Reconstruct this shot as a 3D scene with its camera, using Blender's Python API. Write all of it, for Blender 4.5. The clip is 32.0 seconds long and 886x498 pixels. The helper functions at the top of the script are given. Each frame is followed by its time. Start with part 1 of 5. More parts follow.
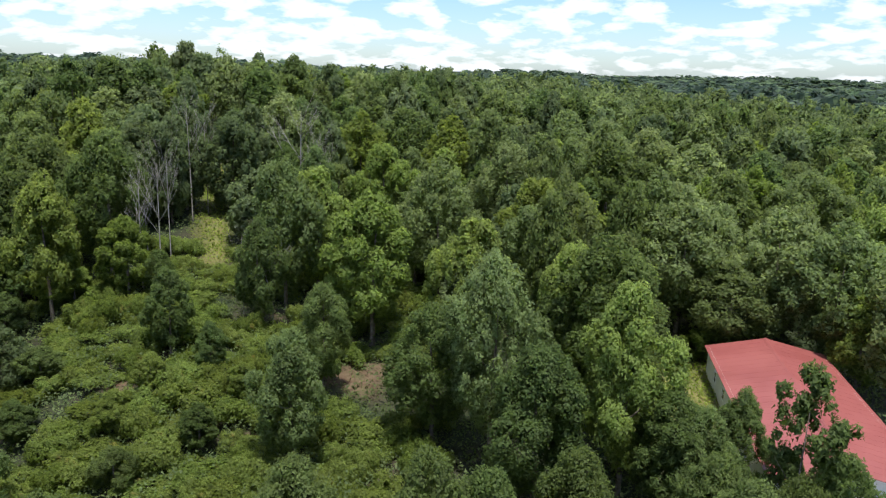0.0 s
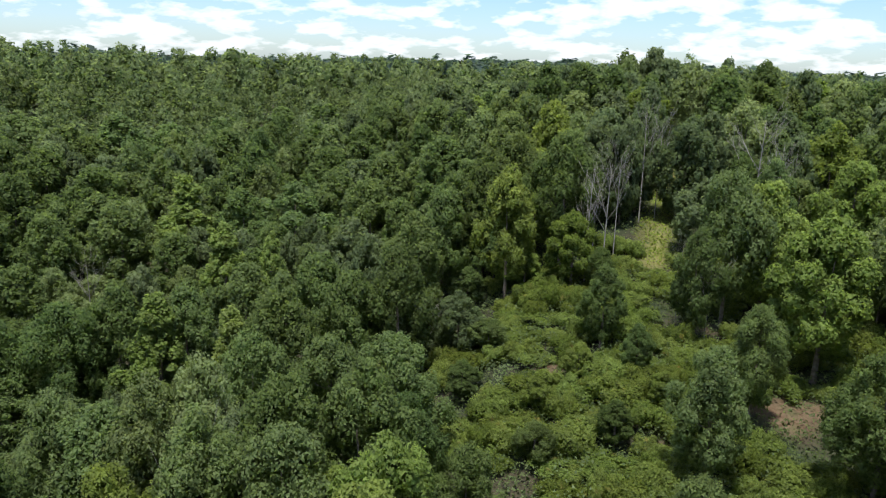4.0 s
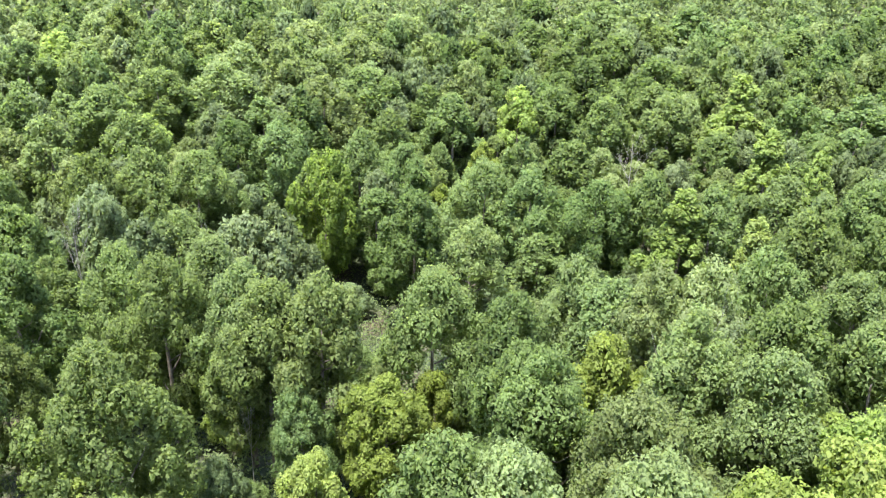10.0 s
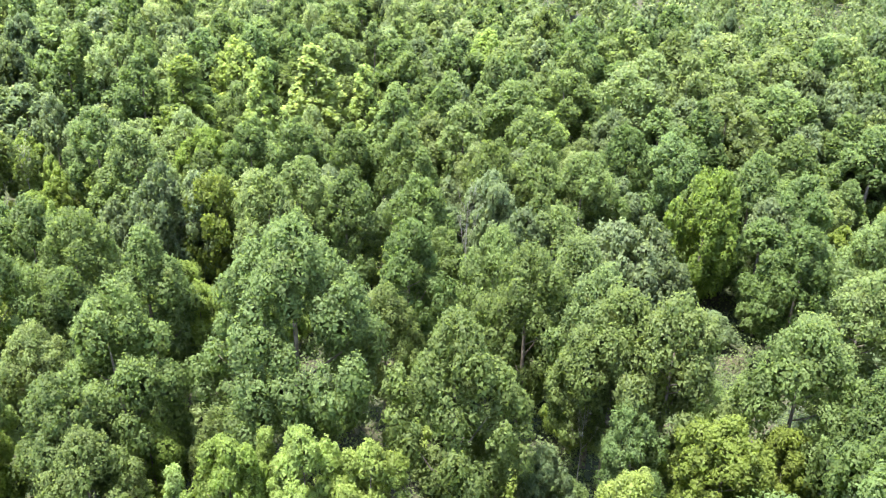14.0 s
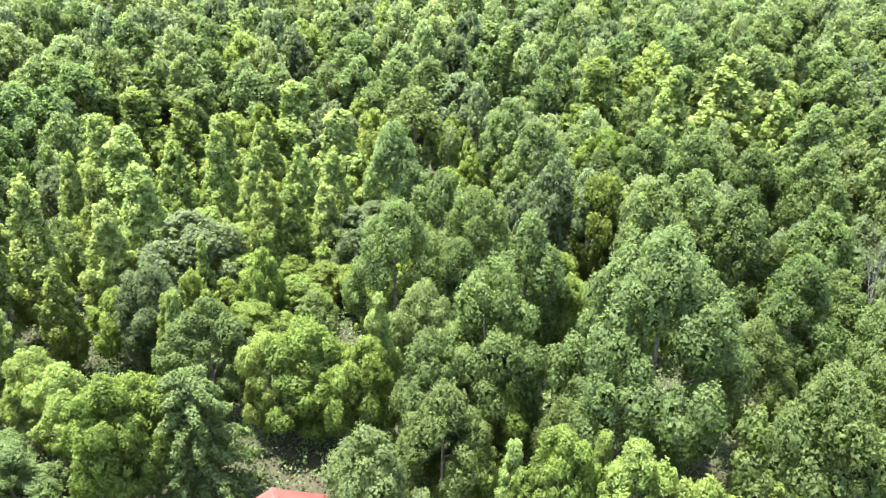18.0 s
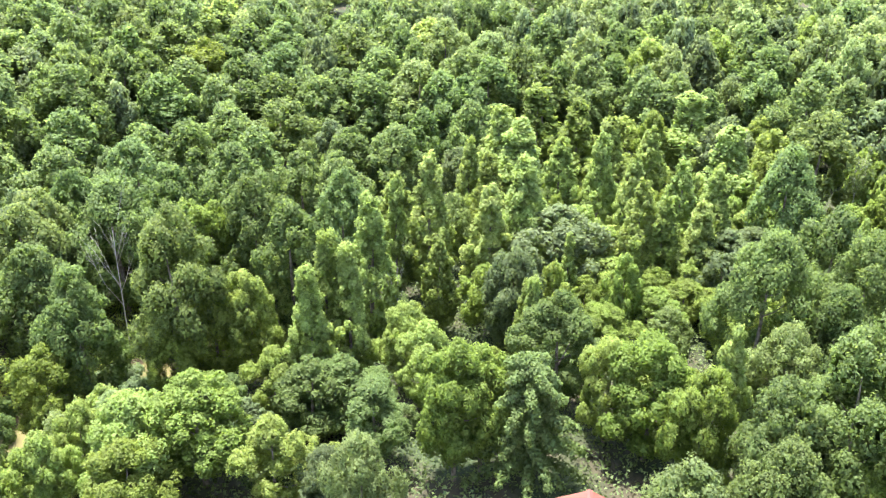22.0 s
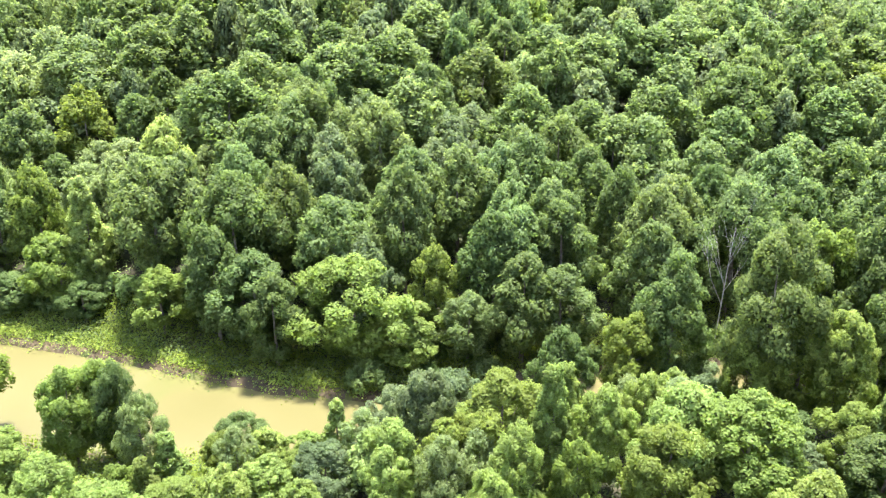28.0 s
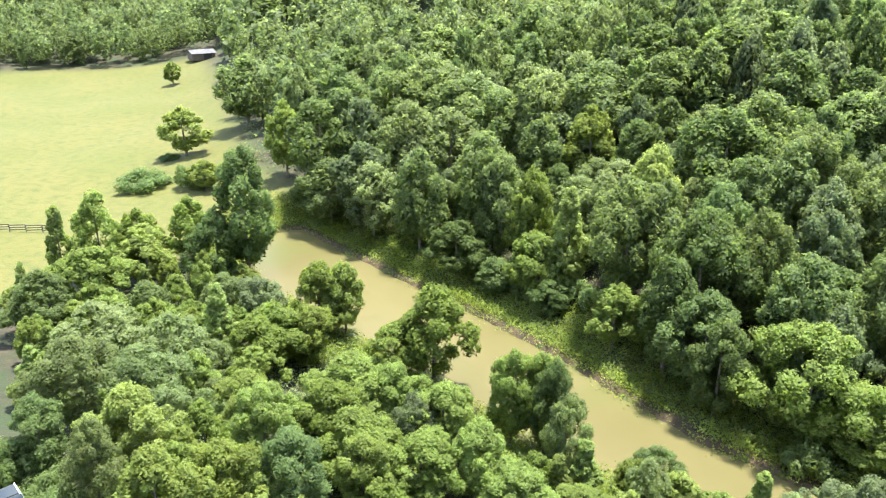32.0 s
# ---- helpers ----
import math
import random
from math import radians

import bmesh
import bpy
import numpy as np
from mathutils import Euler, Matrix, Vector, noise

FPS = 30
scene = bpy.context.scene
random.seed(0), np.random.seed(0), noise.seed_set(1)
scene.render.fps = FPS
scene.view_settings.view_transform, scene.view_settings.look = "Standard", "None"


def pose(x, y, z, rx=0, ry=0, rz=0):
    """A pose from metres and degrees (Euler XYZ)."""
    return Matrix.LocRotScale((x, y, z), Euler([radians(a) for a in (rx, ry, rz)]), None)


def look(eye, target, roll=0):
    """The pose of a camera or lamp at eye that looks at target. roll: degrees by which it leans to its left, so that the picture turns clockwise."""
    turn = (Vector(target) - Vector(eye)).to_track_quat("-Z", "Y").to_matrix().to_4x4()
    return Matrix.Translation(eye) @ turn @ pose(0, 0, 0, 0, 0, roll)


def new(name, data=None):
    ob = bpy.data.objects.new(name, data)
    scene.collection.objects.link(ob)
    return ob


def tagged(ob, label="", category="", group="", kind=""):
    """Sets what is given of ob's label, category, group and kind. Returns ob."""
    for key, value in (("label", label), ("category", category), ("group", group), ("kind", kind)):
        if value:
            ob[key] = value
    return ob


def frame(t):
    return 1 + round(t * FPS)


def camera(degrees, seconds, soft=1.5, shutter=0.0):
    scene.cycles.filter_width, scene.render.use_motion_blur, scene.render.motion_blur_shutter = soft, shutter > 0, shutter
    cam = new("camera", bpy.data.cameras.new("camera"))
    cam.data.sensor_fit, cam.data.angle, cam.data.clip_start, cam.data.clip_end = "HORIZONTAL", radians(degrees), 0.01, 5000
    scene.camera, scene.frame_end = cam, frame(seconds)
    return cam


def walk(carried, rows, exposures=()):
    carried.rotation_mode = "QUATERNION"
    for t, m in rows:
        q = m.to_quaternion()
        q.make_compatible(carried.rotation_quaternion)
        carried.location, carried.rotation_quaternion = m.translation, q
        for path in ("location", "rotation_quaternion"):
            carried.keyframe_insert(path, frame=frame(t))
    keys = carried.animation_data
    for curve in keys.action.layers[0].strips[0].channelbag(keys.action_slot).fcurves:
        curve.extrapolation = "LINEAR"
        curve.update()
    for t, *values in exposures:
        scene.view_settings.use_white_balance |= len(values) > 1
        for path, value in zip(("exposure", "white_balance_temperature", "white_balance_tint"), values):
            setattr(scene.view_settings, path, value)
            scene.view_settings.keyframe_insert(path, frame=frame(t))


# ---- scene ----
EYE = 30.0
cam = camera(60.32, 32.0, soft=1.2)
# The drone hovers over the yard and turns on the spot: seconds, pitch, lean, heading.
ROWS = [
    (0.0, -13.41, -1.53, 0.36),
    (0.5, -13.5, -1.58, 4.52),
    (1.0, -13.57, -1.62, 8.89),
    (1.5, -13.64, -1.68, 13.47),
    (2.0, -13.69, -1.76, 17.35),
    (2.5, -13.76, -1.79, 21.4),
    (3.0, -13.84, -1.84, 25.94),
    (3.5, -13.89, -1.78, 29.89),
    (5.5, -14.13, -1.38, 44.71),
    (6.0, -14.18, -1.29, 48.71),
    (6.5, -14.23, -1.32, 52.47),
    (7.0, -14.52, -1.45, 55.95),
    (7.5, -16.06, -1.48, 58.97),
    (8.0, -18.75, -1.47, 61.52),
    (8.5, -21.83, -1.5, 64.21),
    (9.0, -22.55, -1.51, 66.87),
    (9.5, -22.58, -1.59, 70.08),
    (10.0, -22.63, -1.64, 73.78),
    (10.5, -22.67, -1.69, 77.73),
    (11.0, -22.71, -1.74, 81.18),
    (11.5, -22.78, -1.76, 84.85),
    (12.0, -22.8, -1.75, 88.79),
    (12.5, -22.83, -1.75, 92.24),
    (13.0, -22.86, -1.76, 95.96),
    (13.5, -22.9, -1.75, 100.16),
    (14.0, -22.91, -1.76, 103.34),
    (14.5, -22.95, -1.76, 107.31),
    (16.5, -23.16, -1.36, 121.54),
    (17.0, -23.19, -1.21, 125.67),
    (17.5, -23.26, -1.17, 129.37),
    (18.0, -23.28, -1.19, 133.32),
    (18.5, -23.3, -1.19, 137.03),
    (19.0, -23.31, -1.16, 140.45),
    (19.5, -23.33, -1.18, 144.15),
    (20.0, -23.34, -1.15, 147.57),
    (20.5, -23.34, -1.07, 151.71),
    (21.0, -23.38, -1.03, 155.4),
    (21.5, -23.38, -0.93, 159.06),
    (22.0, -23.38, -0.85, 162.47),
    (22.5, -23.39, -0.82, 166.83),
    (23.0, -23.41, -0.8, 170.27),
    (23.5, -23.41, -0.81, 173.69),
    (24.0, -23.43, -0.75, 177.33),
    (24.5, -23.41, -0.66, 180.76),
    (26.5, -23.46, -0.47, 195.82),
    (27.0, -23.48, -0.46, 199.92),
    (27.5, -23.54, -0.43, 205.24),
    (28.0, -23.47, -0.43, 209.85),
    (28.5, -23.31, -0.36, 214.48),
    (29.0, -23.14, -0.37, 219.58),
    (29.5, -23.12, -0.41, 225.14),
    (30.0, -23.12, -0.41, 229.38),
    (30.5, -23.13, -0.38, 234.54),
    (31.0, -23.17, -0.37, 239.35),
    (31.5, -22.69, -0.39, 243.17),
    (32.0, -21.38, -0.41, 246.54),
]
EXPOSURES = [(0.0, 1.16, 6500, 10), (7.4, 1.1, 6500, 10), (8.0, 1.66, 6500, 10), (8.6, 2.86, 6450, 13), (9.5, 2.94, 6450, 13), (12.0, 3.04, 6450, 13), (16.5, 3.16, 6450, 13), (20.0, 3.20, 6450, 13), (26.5, 3.24, 6450, 12), (30.5, 3.10, 6500, 11), (32.0, 2.78, 6500, 11)]
# seconds, stops, white balance
walk(cam, [(t, pose(0, 0, EYE, 90 + pitch, lean, yaw)) for t, pitch, lean, yaw in ROWS], EXPOSURES)

# ---- world and sun ----
SUN_AZ, SUN_EL = 200.0, 76.0      # heading of the sun (turning left from +y) and its height
sun_dir = Vector((-math.sin(radians(SUN_AZ)) * math.cos(radians(SUN_EL)), math.cos(radians(SUN_AZ)) * math.cos(radians(SUN_EL)), math.sin(radians(SUN_EL))))
world = bpy.data.worlds.new("sky")
scene.world = world
world.use_nodes = True
wn, wl = world.node_tree.nodes, world.node_tree.links
wn.clear()
w_out, w_bg = wn.new("ShaderNodeOutputWorld"), wn.new("ShaderNodeBackground")
w_sky = wn.new("ShaderNodeTexSky")
w_sky.sky_type, w_sky.sun_disc = "NISHITA", False
w_sky.sun_elevation, w_sky.sun_rotation = radians(SUN_EL), radians(-SUN_AZ)
w_sky.air_density, w_sky.dust_density, w_sky.ozone_density = 1.0, 0.4, 2.0
# fair-weather cumulus: a flat layer seen in perspective
w_co, w_sep = wn.new("ShaderNodeTexCoord"), wn.new("ShaderNodeSeparateXYZ")
wl.new(w_co.outputs["Generated"], w_sep.inputs[0])
w_up = wn.new("ShaderNodeMath"); w_up.operation = "MAXIMUM"; w_up.inputs[1].default_value = 0.0
wl.new(w_sep.outputs["Z"], w_up.inputs[0])
w_add = wn.new("ShaderNodeMath"); w_add.operation = "ADD"; w_add.inputs[1].default_value = 0.30
wl.new(w_up.outputs[0], w_add.inputs[0])
w_div = wn.new("ShaderNodeVectorMath"); w_div.operation = "DIVIDE"
w_comb = wn.new("ShaderNodeCombineXYZ")
for i in range(3):
    wl.new(w_add.outputs[0], w_comb.inputs[i])
wl.new(w_co.outputs["Generated"], w_div.inputs[0])
wl.new(w_comb.outputs[0], w_div.inputs[1])
w_noise = wn.new("ShaderNodeTexNoise")
w_noise.inputs["Scale"].default_value, w_noise.inputs["Detail"].default_value, w_noise.inputs["Roughness"].default_value = 6.5, 8.0, 0.52
wl.new(w_div.outputs[0], w_noise.inputs["Vector"])
w_ramp = wn.new("ShaderNodeValToRGB")
w_ramp.color_ramp.elements[0].position, w_ramp.color_ramp.elements[1].position = 0.46, 0.60
wl.new(w_noise.outputs["Fac"], w_ramp.inputs["Fac"])
w_cloud = wn.new("ShaderNodeValToRGB")
w_cloud.color_ramp.elements[0].position, w_cloud.color_ramp.elements[0].color = 0.5, (4.7, 4.85, 5.1, 1)
w_cloud.color_ramp.elements[1].position, w_cloud.color_ramp.elements[1].color = 0.78, (3.2, 3.45, 3.9, 1)
wl.new(w_noise.outputs["Fac"], w_cloud.inputs["Fac"])
w_mix = wn.new("ShaderNodeMixRGB")
wl.new(w_ramp.outputs["Color"], w_mix.inputs[0])
w_tone = wn.new("ShaderNodeMixRGB")
w_tone.blend_type, w_tone.inputs[0].default_value, w_tone.inputs[2].default_value = "MULTIPLY", 1.0, (0.45, 0.54, 0.69, 1)
wl.new(w_sky.outputs["Color"], w_tone.inputs[1])
wl.new(w_tone.outputs[0], w_mix.inputs[1])
wl.new(w_cloud.outputs["Color"], w_mix.inputs[2])
wl.new(w_mix.outputs[0], w_bg.inputs["Color"])
w_bg.inputs["Strength"].default_value = 0.122
wl.new(w_bg.outputs[0], w_out.inputs["Surface"])
sun = new("sun", bpy.data.lights.new("sun", "SUN"))
sun.data.energy, sun.data.angle, sun.data.color = 2.6, radians(6.0), (1.0, 0.965, 0.90)
sun.matrix_world = look(sun_dir * 400, (0, 0, 0))


# ---- materials ----
def material(name, rough=0.8, metal=0.0):
    m = bpy.data.materials.new(name)
    m.use_nodes = True
    b = m.node_tree.nodes["Principled BSDF"]
    b.inputs["Roughness"].default_value, b.inputs["Metallic"].default_value = rough, metal
    return m, m.node_tree.nodes, m.node_tree.links, b


def noise_mix(nodes, links, a, b, scale, detail=4.0, lo=0.35, hi=0.65, coord=None):
    """A colour that wanders between a and b; a or b may be a socket."""
    if coord is None:
        coord = nodes.new("ShaderNodeNewGeometry").outputs["Position"]
    n = nodes.new("ShaderNodeTexNoise")
    n.inputs["Scale"].default_value, n.inputs["Detail"].default_value = scale, detail
    links.new(coord, n.inputs["Vector"])
    r = nodes.new("ShaderNodeMapRange")
    r.inputs["From Min"].default_value, r.inputs["From Max"].default_value = lo, hi
    links.new(n.outputs["Fac"], r.inputs["Value"])
    x = nodes.new("ShaderNodeMixRGB")
    links.new(r.outputs[0], x.inputs[0])
    for socket, c in ((x.inputs[1], a), (x.inputs[2], b)):
        if isinstance(c, tuple):
            socket.default_value = (*c, 1)
        else:
            links.new(c, socket)
    return x.outputs[0]


def bump(nodes, links, bsdf, scale, strength, distance=0.05):
    n = nodes.new("ShaderNodeTexNoise")
    n.inputs["Scale"].default_value, n.inputs["Detail"].default_value = scale, 6.0
    links.new(nodes.new("ShaderNodeNewGeometry").outputs["Position"], n.inputs["Vector"])
    b = nodes.new("ShaderNodeBump")
    b.inputs["Strength"].default_value, b.inputs["Distance"].default_value = strength, distance
    links.new(n.outputs["Fac"], b.inputs["Height"])
    links.new(b.outputs[0], bsdf.inputs["Normal"])


def leaf_material(name, dark, light, dry=(0.16, 0.15, 0.05), tint=False, through_leaf=0.56):
    """Leaves: each leaf and each tree differs a little; light comes through them."""
    m, nodes, links, b = material(name, 0.6)
    geo = nodes.new("ShaderNodeNewGeometry")
    # leaves hang in sprays: they are shaded as part of their spray
    spray = nodes.new("ShaderNodeAttribute"); spray.attribute_name = "spray"
    turned = nodes.new("ShaderNodeVectorTransform")
    turned.vector_type, turned.convert_from, turned.convert_to = "NORMAL", "OBJECT", "WORLD"
    links.new(spray.outputs["Vector"], turned.inputs[0])
    unit = nodes.new("ShaderNodeVectorMath"); unit.operation = "NORMALIZE"
    links.new(turned.outputs[0], unit.inputs[0])
    links.new(unit.outputs[0], b.inputs["Normal"])
    leaf = nodes.new("ShaderNodeMixRGB")
    leaf.inputs[1].default_value, leaf.inputs[2].default_value = (*dark, 1), (*light, 1)
    each = nodes.new("ShaderNodeMapRange")
    each.inputs["To Min"].default_value, each.inputs["To Max"].default_value = 0.1, 0.9
    links.new(geo.outputs["Random Per Island"], each.inputs["Value"])
    links.new(each.outputs[0], leaf.inputs[0])
    spots = noise_mix(nodes, links, leaf.outputs[0], dry, 0.9, 2.0, 0.66, 0.95, geo.outputs["Position"])
    speck = nodes.new("ShaderNodeTexVoronoi")
    speck.inputs["Scale"].default_value = 0.55 if tint else 1.25
    links.new(geo.outputs["Position"], speck.inputs["Vector"])
    grey = nodes.new("ShaderNodeSeparateColor")
    links.new(speck.outputs["Color"], grey.inputs[0])
    shade = nodes.new("ShaderNodeMapRange")
    shade.inputs["To Min"].default_value, shade.inputs["To Max"].default_value = 0.82, 1.2
    links.new(grey.outputs[0], shade.inputs["Value"])
    fine = nodes.new("ShaderNodeVectorMath"); fine.operation = "SCALE"
    links.new(spots, fine.inputs[0]); links.new(shade.outputs[0], fine.inputs["Scale"])
    spots = fine.outputs[0]
    hue = nodes.new("ShaderNodeHueSaturation")
    if tint:
        a = nodes.new("ShaderNodeAttribute")
        a.attribute_name = "tree_tone"
        tone = a.outputs["Fac"]
    else:
        tone = nodes.new("ShaderNodeObjectInfo").outputs["Random"]
    for socket, lo, hi in (("Hue", 0.486, 0.504), ("Value", 0.76, 1.2), ("Saturation", 1.04, 0.92)):
        r = nodes.new("ShaderNodeMapRange")
        r.inputs["To Min"].default_value, r.inputs["To Max"].default_value = lo, hi
        if socket == "Hue":
            s = nodes.new("ShaderNodeMath"); s.operation = "FRACT"
            k = nodes.new("ShaderNodeMath"); k.operation = "MULTIPLY"; k.inputs[1].default_value = 7.31
            links.new(tone, k.inputs[0]); links.new(k.outputs[0], s.inputs[0]); links.new(s.outputs[0], r.inputs["Value"])
        else:
            links.new(tone, r.inputs["Value"])
        links.new(r.outputs[0], hue.inputs[socket])
    links.new(spots, hue.inputs["Color"])
    links.new(hue.outputs[0], b.inputs["Base Color"])
    b.inputs["Specular IOR Level"].default_value = 0.2
    t = nodes.new("ShaderNodeBsdfTranslucent")
    glow = nodes.new("ShaderNodeMixRGB")
    glow.blend_type, glow.inputs[0].default_value, glow.inputs[2].default_value = "MULTIPLY", 1.0, (1.4, 1.42, 0.8, 1)
    links.new(hue.outputs[0], glow.inputs[1])
    links.new(glow.outputs[0], t.inputs["Color"])
    mix = nodes.new("ShaderNodeMixShader")
    mix.inputs[0].default_value = through_leaf
    links.new(b.outputs[0], mix.inputs[1]); links.new(t.outputs[0], mix.inputs[2])
    links.new(mix.outputs[0], nodes["Material Output"].inputs["Surface"])
    return m


LEAF = {
    "sapling": leaf_material("sapling_leaves", (0.077, 0.127, 0.036), (0.147, 0.216, 0.070)),
    "oak": leaf_material("oak_leaves", (0.085, 0.130, 0.038), (0.165, 0.226, 0.071)),
    "maple": leaf_material("maple_leaves", (0.076, 0.124, 0.036), (0.147, 0.209, 0.065)),
    "hickory": leaf_material("hickory_leaves", (0.130, 0.188, 0.037), (0.229, 0.303, 0.073)),
    "ash": leaf_material("ash_leaves", (0.077, 0.125, 0.040), (0.151, 0.216, 0.072)),
    # a pale version of the oak green: sunlight is put into this colour
    "beech": leaf_material("sunlit_beech_leaves", (0.122, 0.171, 0.063), (0.205, 0.268, 0.106)),
    "poplar": leaf_material("poplar_leaves", (0.141, 0.199, 0.047), (0.236, 0.313, 0.088)),
    "willow": leaf_material("grey_green_leaves", (0.093, 0.136, 0.059), (0.163, 0.216, 0.100)),
    "locust": leaf_material("locust_leaves", (0.117, 0.177, 0.034), (0.205, 0.279, 0.064)),
    "shrub": leaf_material("shrub_leaves", (0.096, 0.143, 0.027), (0.209, 0.273, 0.059), (0.399, 0.204, 0.082)),
    "bush": leaf_material("bush_leaves", (0.079, 0.132, 0.038), (0.151, 0.222, 0.071)),
    "woods": leaf_material("hill_leaves", (0.090, 0.134, 0.051), (0.173, 0.229, 0.094), tint=True),
    # far hills: haze is put into the leaf colour as a bluer green
    "distance": leaf_material("haze_tinted_leaves", (0.056, 0.092, 0.074), (0.098, 0.140, 0.112), tint=True),
    "cypress": leaf_material("feathery_leaves", (0.100, 0.154, 0.047), (0.175, 0.237, 0.085)),
    "weeds": leaf_material("bank_weed_leaves", (0.127, 0.189, 0.026), (0.236, 0.308, 0.057), (0.291, 0.215, 0.075), tint=True),
}
BARK, nodes, links, b = material("bark", 0.95)
links.new(noise_mix(nodes, links, (0.09, 0.07, 0.05), (0.21, 0.18, 0.14), 3.0), b.inputs["Base Color"])
bump(nodes, links, b, 6.0, 0.6)
DEADWOOD, nodes, links, b = material("dead_wood", 0.9)
links.new(noise_mix(nodes, links, (0.24, 0.22, 0.19), (0.40, 0.37, 0.33), 2.0), b.inputs["Base Color"])

GROUND, nodes, links, b = material("forest_floor_and_grass", 0.95)
litter = noise_mix(nodes, links, noise_mix(nodes, links, (0.026, 0.026, 0.012), (0.055, 0.045, 0.024), 0.9, 8.0), (0.024, 0.038, 0.011), 0.16, 6.0, 0.42, 0.6)
grass = noise_mix(nodes, links, noise_mix(nodes, links, (0.088, 0.094, 0.016), (0.105, 0.100, 0.021), 0.05, 6.0), (0.060, 0.077, 0.012), 0.6, 6.0, 0.45, 0.75)
att = nodes.new("ShaderNodeAttribute"); att.attribute_name = "mown"
mx = nodes.new("ShaderNodeMixRGB")
links.new(att.outputs["Fac"], mx.inputs[0]); links.new(litter, mx.inputs[1]); links.new(grass, mx.inputs[2])
dry = nodes.new("ShaderNodeAttribute"); dry.attribute_name = "dry"
straw = noise_mix(nodes, links, (0.20, 0.178, 0.058), (0.125, 0.135, 0.042), 0.5, 6.0)
mx2 = nodes.new("ShaderNodeMixRGB")
links.new(dry.outputs["Fac"], mx2.inputs[0]); links.new(mx.outputs[0], mx2.inputs[1]); links.new(straw, mx2.inputs[2])
earth = nodes.new("ShaderNodeAttribute"); earth.attribute_name = "bare"
dirt = noise_mix(nodes, links, noise_mix(nodes, links, (0.095, 0.055, 0.030), (0.135, 0.095, 0.055), 1.3, 6.0), (0.08, 0.075, 0.03), 0.6, 6.0, 0.5, 0.7)
mx3 = nodes.new("ShaderNodeMixRGB")
links.new(earth.outputs["Fac"], mx3.inputs[0]); links.new(mx2.outputs[0], mx3.inputs[1]); links.new(dirt, mx3.inputs[2])
links.new(mx3.outputs[0], b.inputs["Base Color"])
bump(nodes, links, b, 2.5, 0.8, 0.15)

WATER, nodes, links, b = material("muddy_water", 0.28)
links.new(noise_mix(nodes, links, noise_mix(nodes, links, (0.104, 0.092, 0.037), (0.131, 0.115, 0.050), 0.05, 3.0), (0.098, 0.100, 0.036), 0.11, 4.0, 0.5, 0.7), b.inputs["Base Color"])
b.inputs["Specular IOR Level"].default_value = 0.12
bump(nodes, links, b, 0.8, 0.10, 0.05)
MUD, nodes, links, b = material("bank_mud", 0.9)
links.new(noise_mix(nodes, links, (0.045, 0.030, 0.014), (0.080, 0.056, 0.026), 0.8, 6.0), b.inputs["Base Color"])
bump(nodes, links, b, 3.0, 0.8, 0.1)
ROOF_RED, nodes, links, b = material("red_metal_roofing", 0.42)
links.new(noise_mix(nodes, links, (0.255, 0.070, 0.064), (0.30, 0.090, 0.082), 0.35, 6.0), b.inputs["Base Color"])
SIDING, nodes, links, b = material("white_siding", 0.7)
links.new(noise_mix(nodes, links, (0.62, 0.62, 0.60), (0.74, 0.74, 0.72), 0.7, 6.0), b.inputs["Base Color"])


# ---- the lie of the land ----
# heading: ground height 45, 75, 110, 160 and 300 m out
PROFILE = {
    0: (0, 2, 6, 11, 9), 20: (-2, 4, 11, 15, 9), 45: (-5, -8, -8, 0, 11), 65: (-8, -12, -13, -4, 13),
    90: (-8, -12, -10, -2, 14), 120: (-7, -9, -6, 0, 12), 150: (-7, -9, -10, -2, 10), 180: (-8, -12, -13, -3, 12),
    200: (-10, -14, -10, 4, 20), 225: (-12, -15, -4, 8, 24), 245: (-12, -15, -13.5, -2, 14), 270: (-8, -13, -14, -14, -14),
    300: (-3, -6, -10, -12, -12), 330: (0, 0, 2, 4, 2),
}
P_AZ = np.array([*PROFILE, 360], float)
P_Z = np.array([(-2, *v, 26.0 if v[4] < -5 else 0.6 * v[4]) for v in (*PROFILE.values(), PROFILE[0])], float)
P_R = np.array([0, 45, 75, 110, 160, 300, 700], float)
POND_Z = -15.0
POND = [(3, -82), (9, -78), (26, -65), (33, -57), (39, -52.5), (47, -49), (57, -46.6), (67, -44.8), (81, -40.8), (93, -36.6), (108, -31.8), (123, -27.4), (124, -25), (121.5, -18.5), (118, -17), (104, -16), (86, -22), (68, -29), (52, -34), (40, -41), (28, -51), (18, -61), (8, -71), (-1, -79)]
# level pads under the houses: x, y, half-size, height
PADS = [(30.2, 59.6, 17.0, 0.5), (-18.2, -28.1, 9.0, -7.2)]


def smooth(a, b, x):
    t = np.clip((x - a) / (b - a), 0, 1)
    return t * t * (3 - 2 * t)


def polygon_distance(px, py, poly):
    """Signed distance to a closed outline, negative inside."""
    best, inside = np.full(px.shape, 1e9), np.zeros(px.shape, bool)
    for (x0, y0), (x1, y1) in zip(poly, poly[1:] + poly[:1]):
        ex, ey = x1 - x0, y1 - y0
        t = np.clip(((px - x0) * ex + (py - y0) * ey) / (ex * ex + ey * ey), 0, 1)
        best = np.minimum(best, np.hypot(px - x0 - t * ex, py - y0 - t * ey))
        cross = (y0 > py) != (y1 > py)
        inside ^= cross & (px < (x1 - x0) * (py - y0) / (y1 - y0 + 1e-12) + x0)
    return np.where(inside, -best, best)


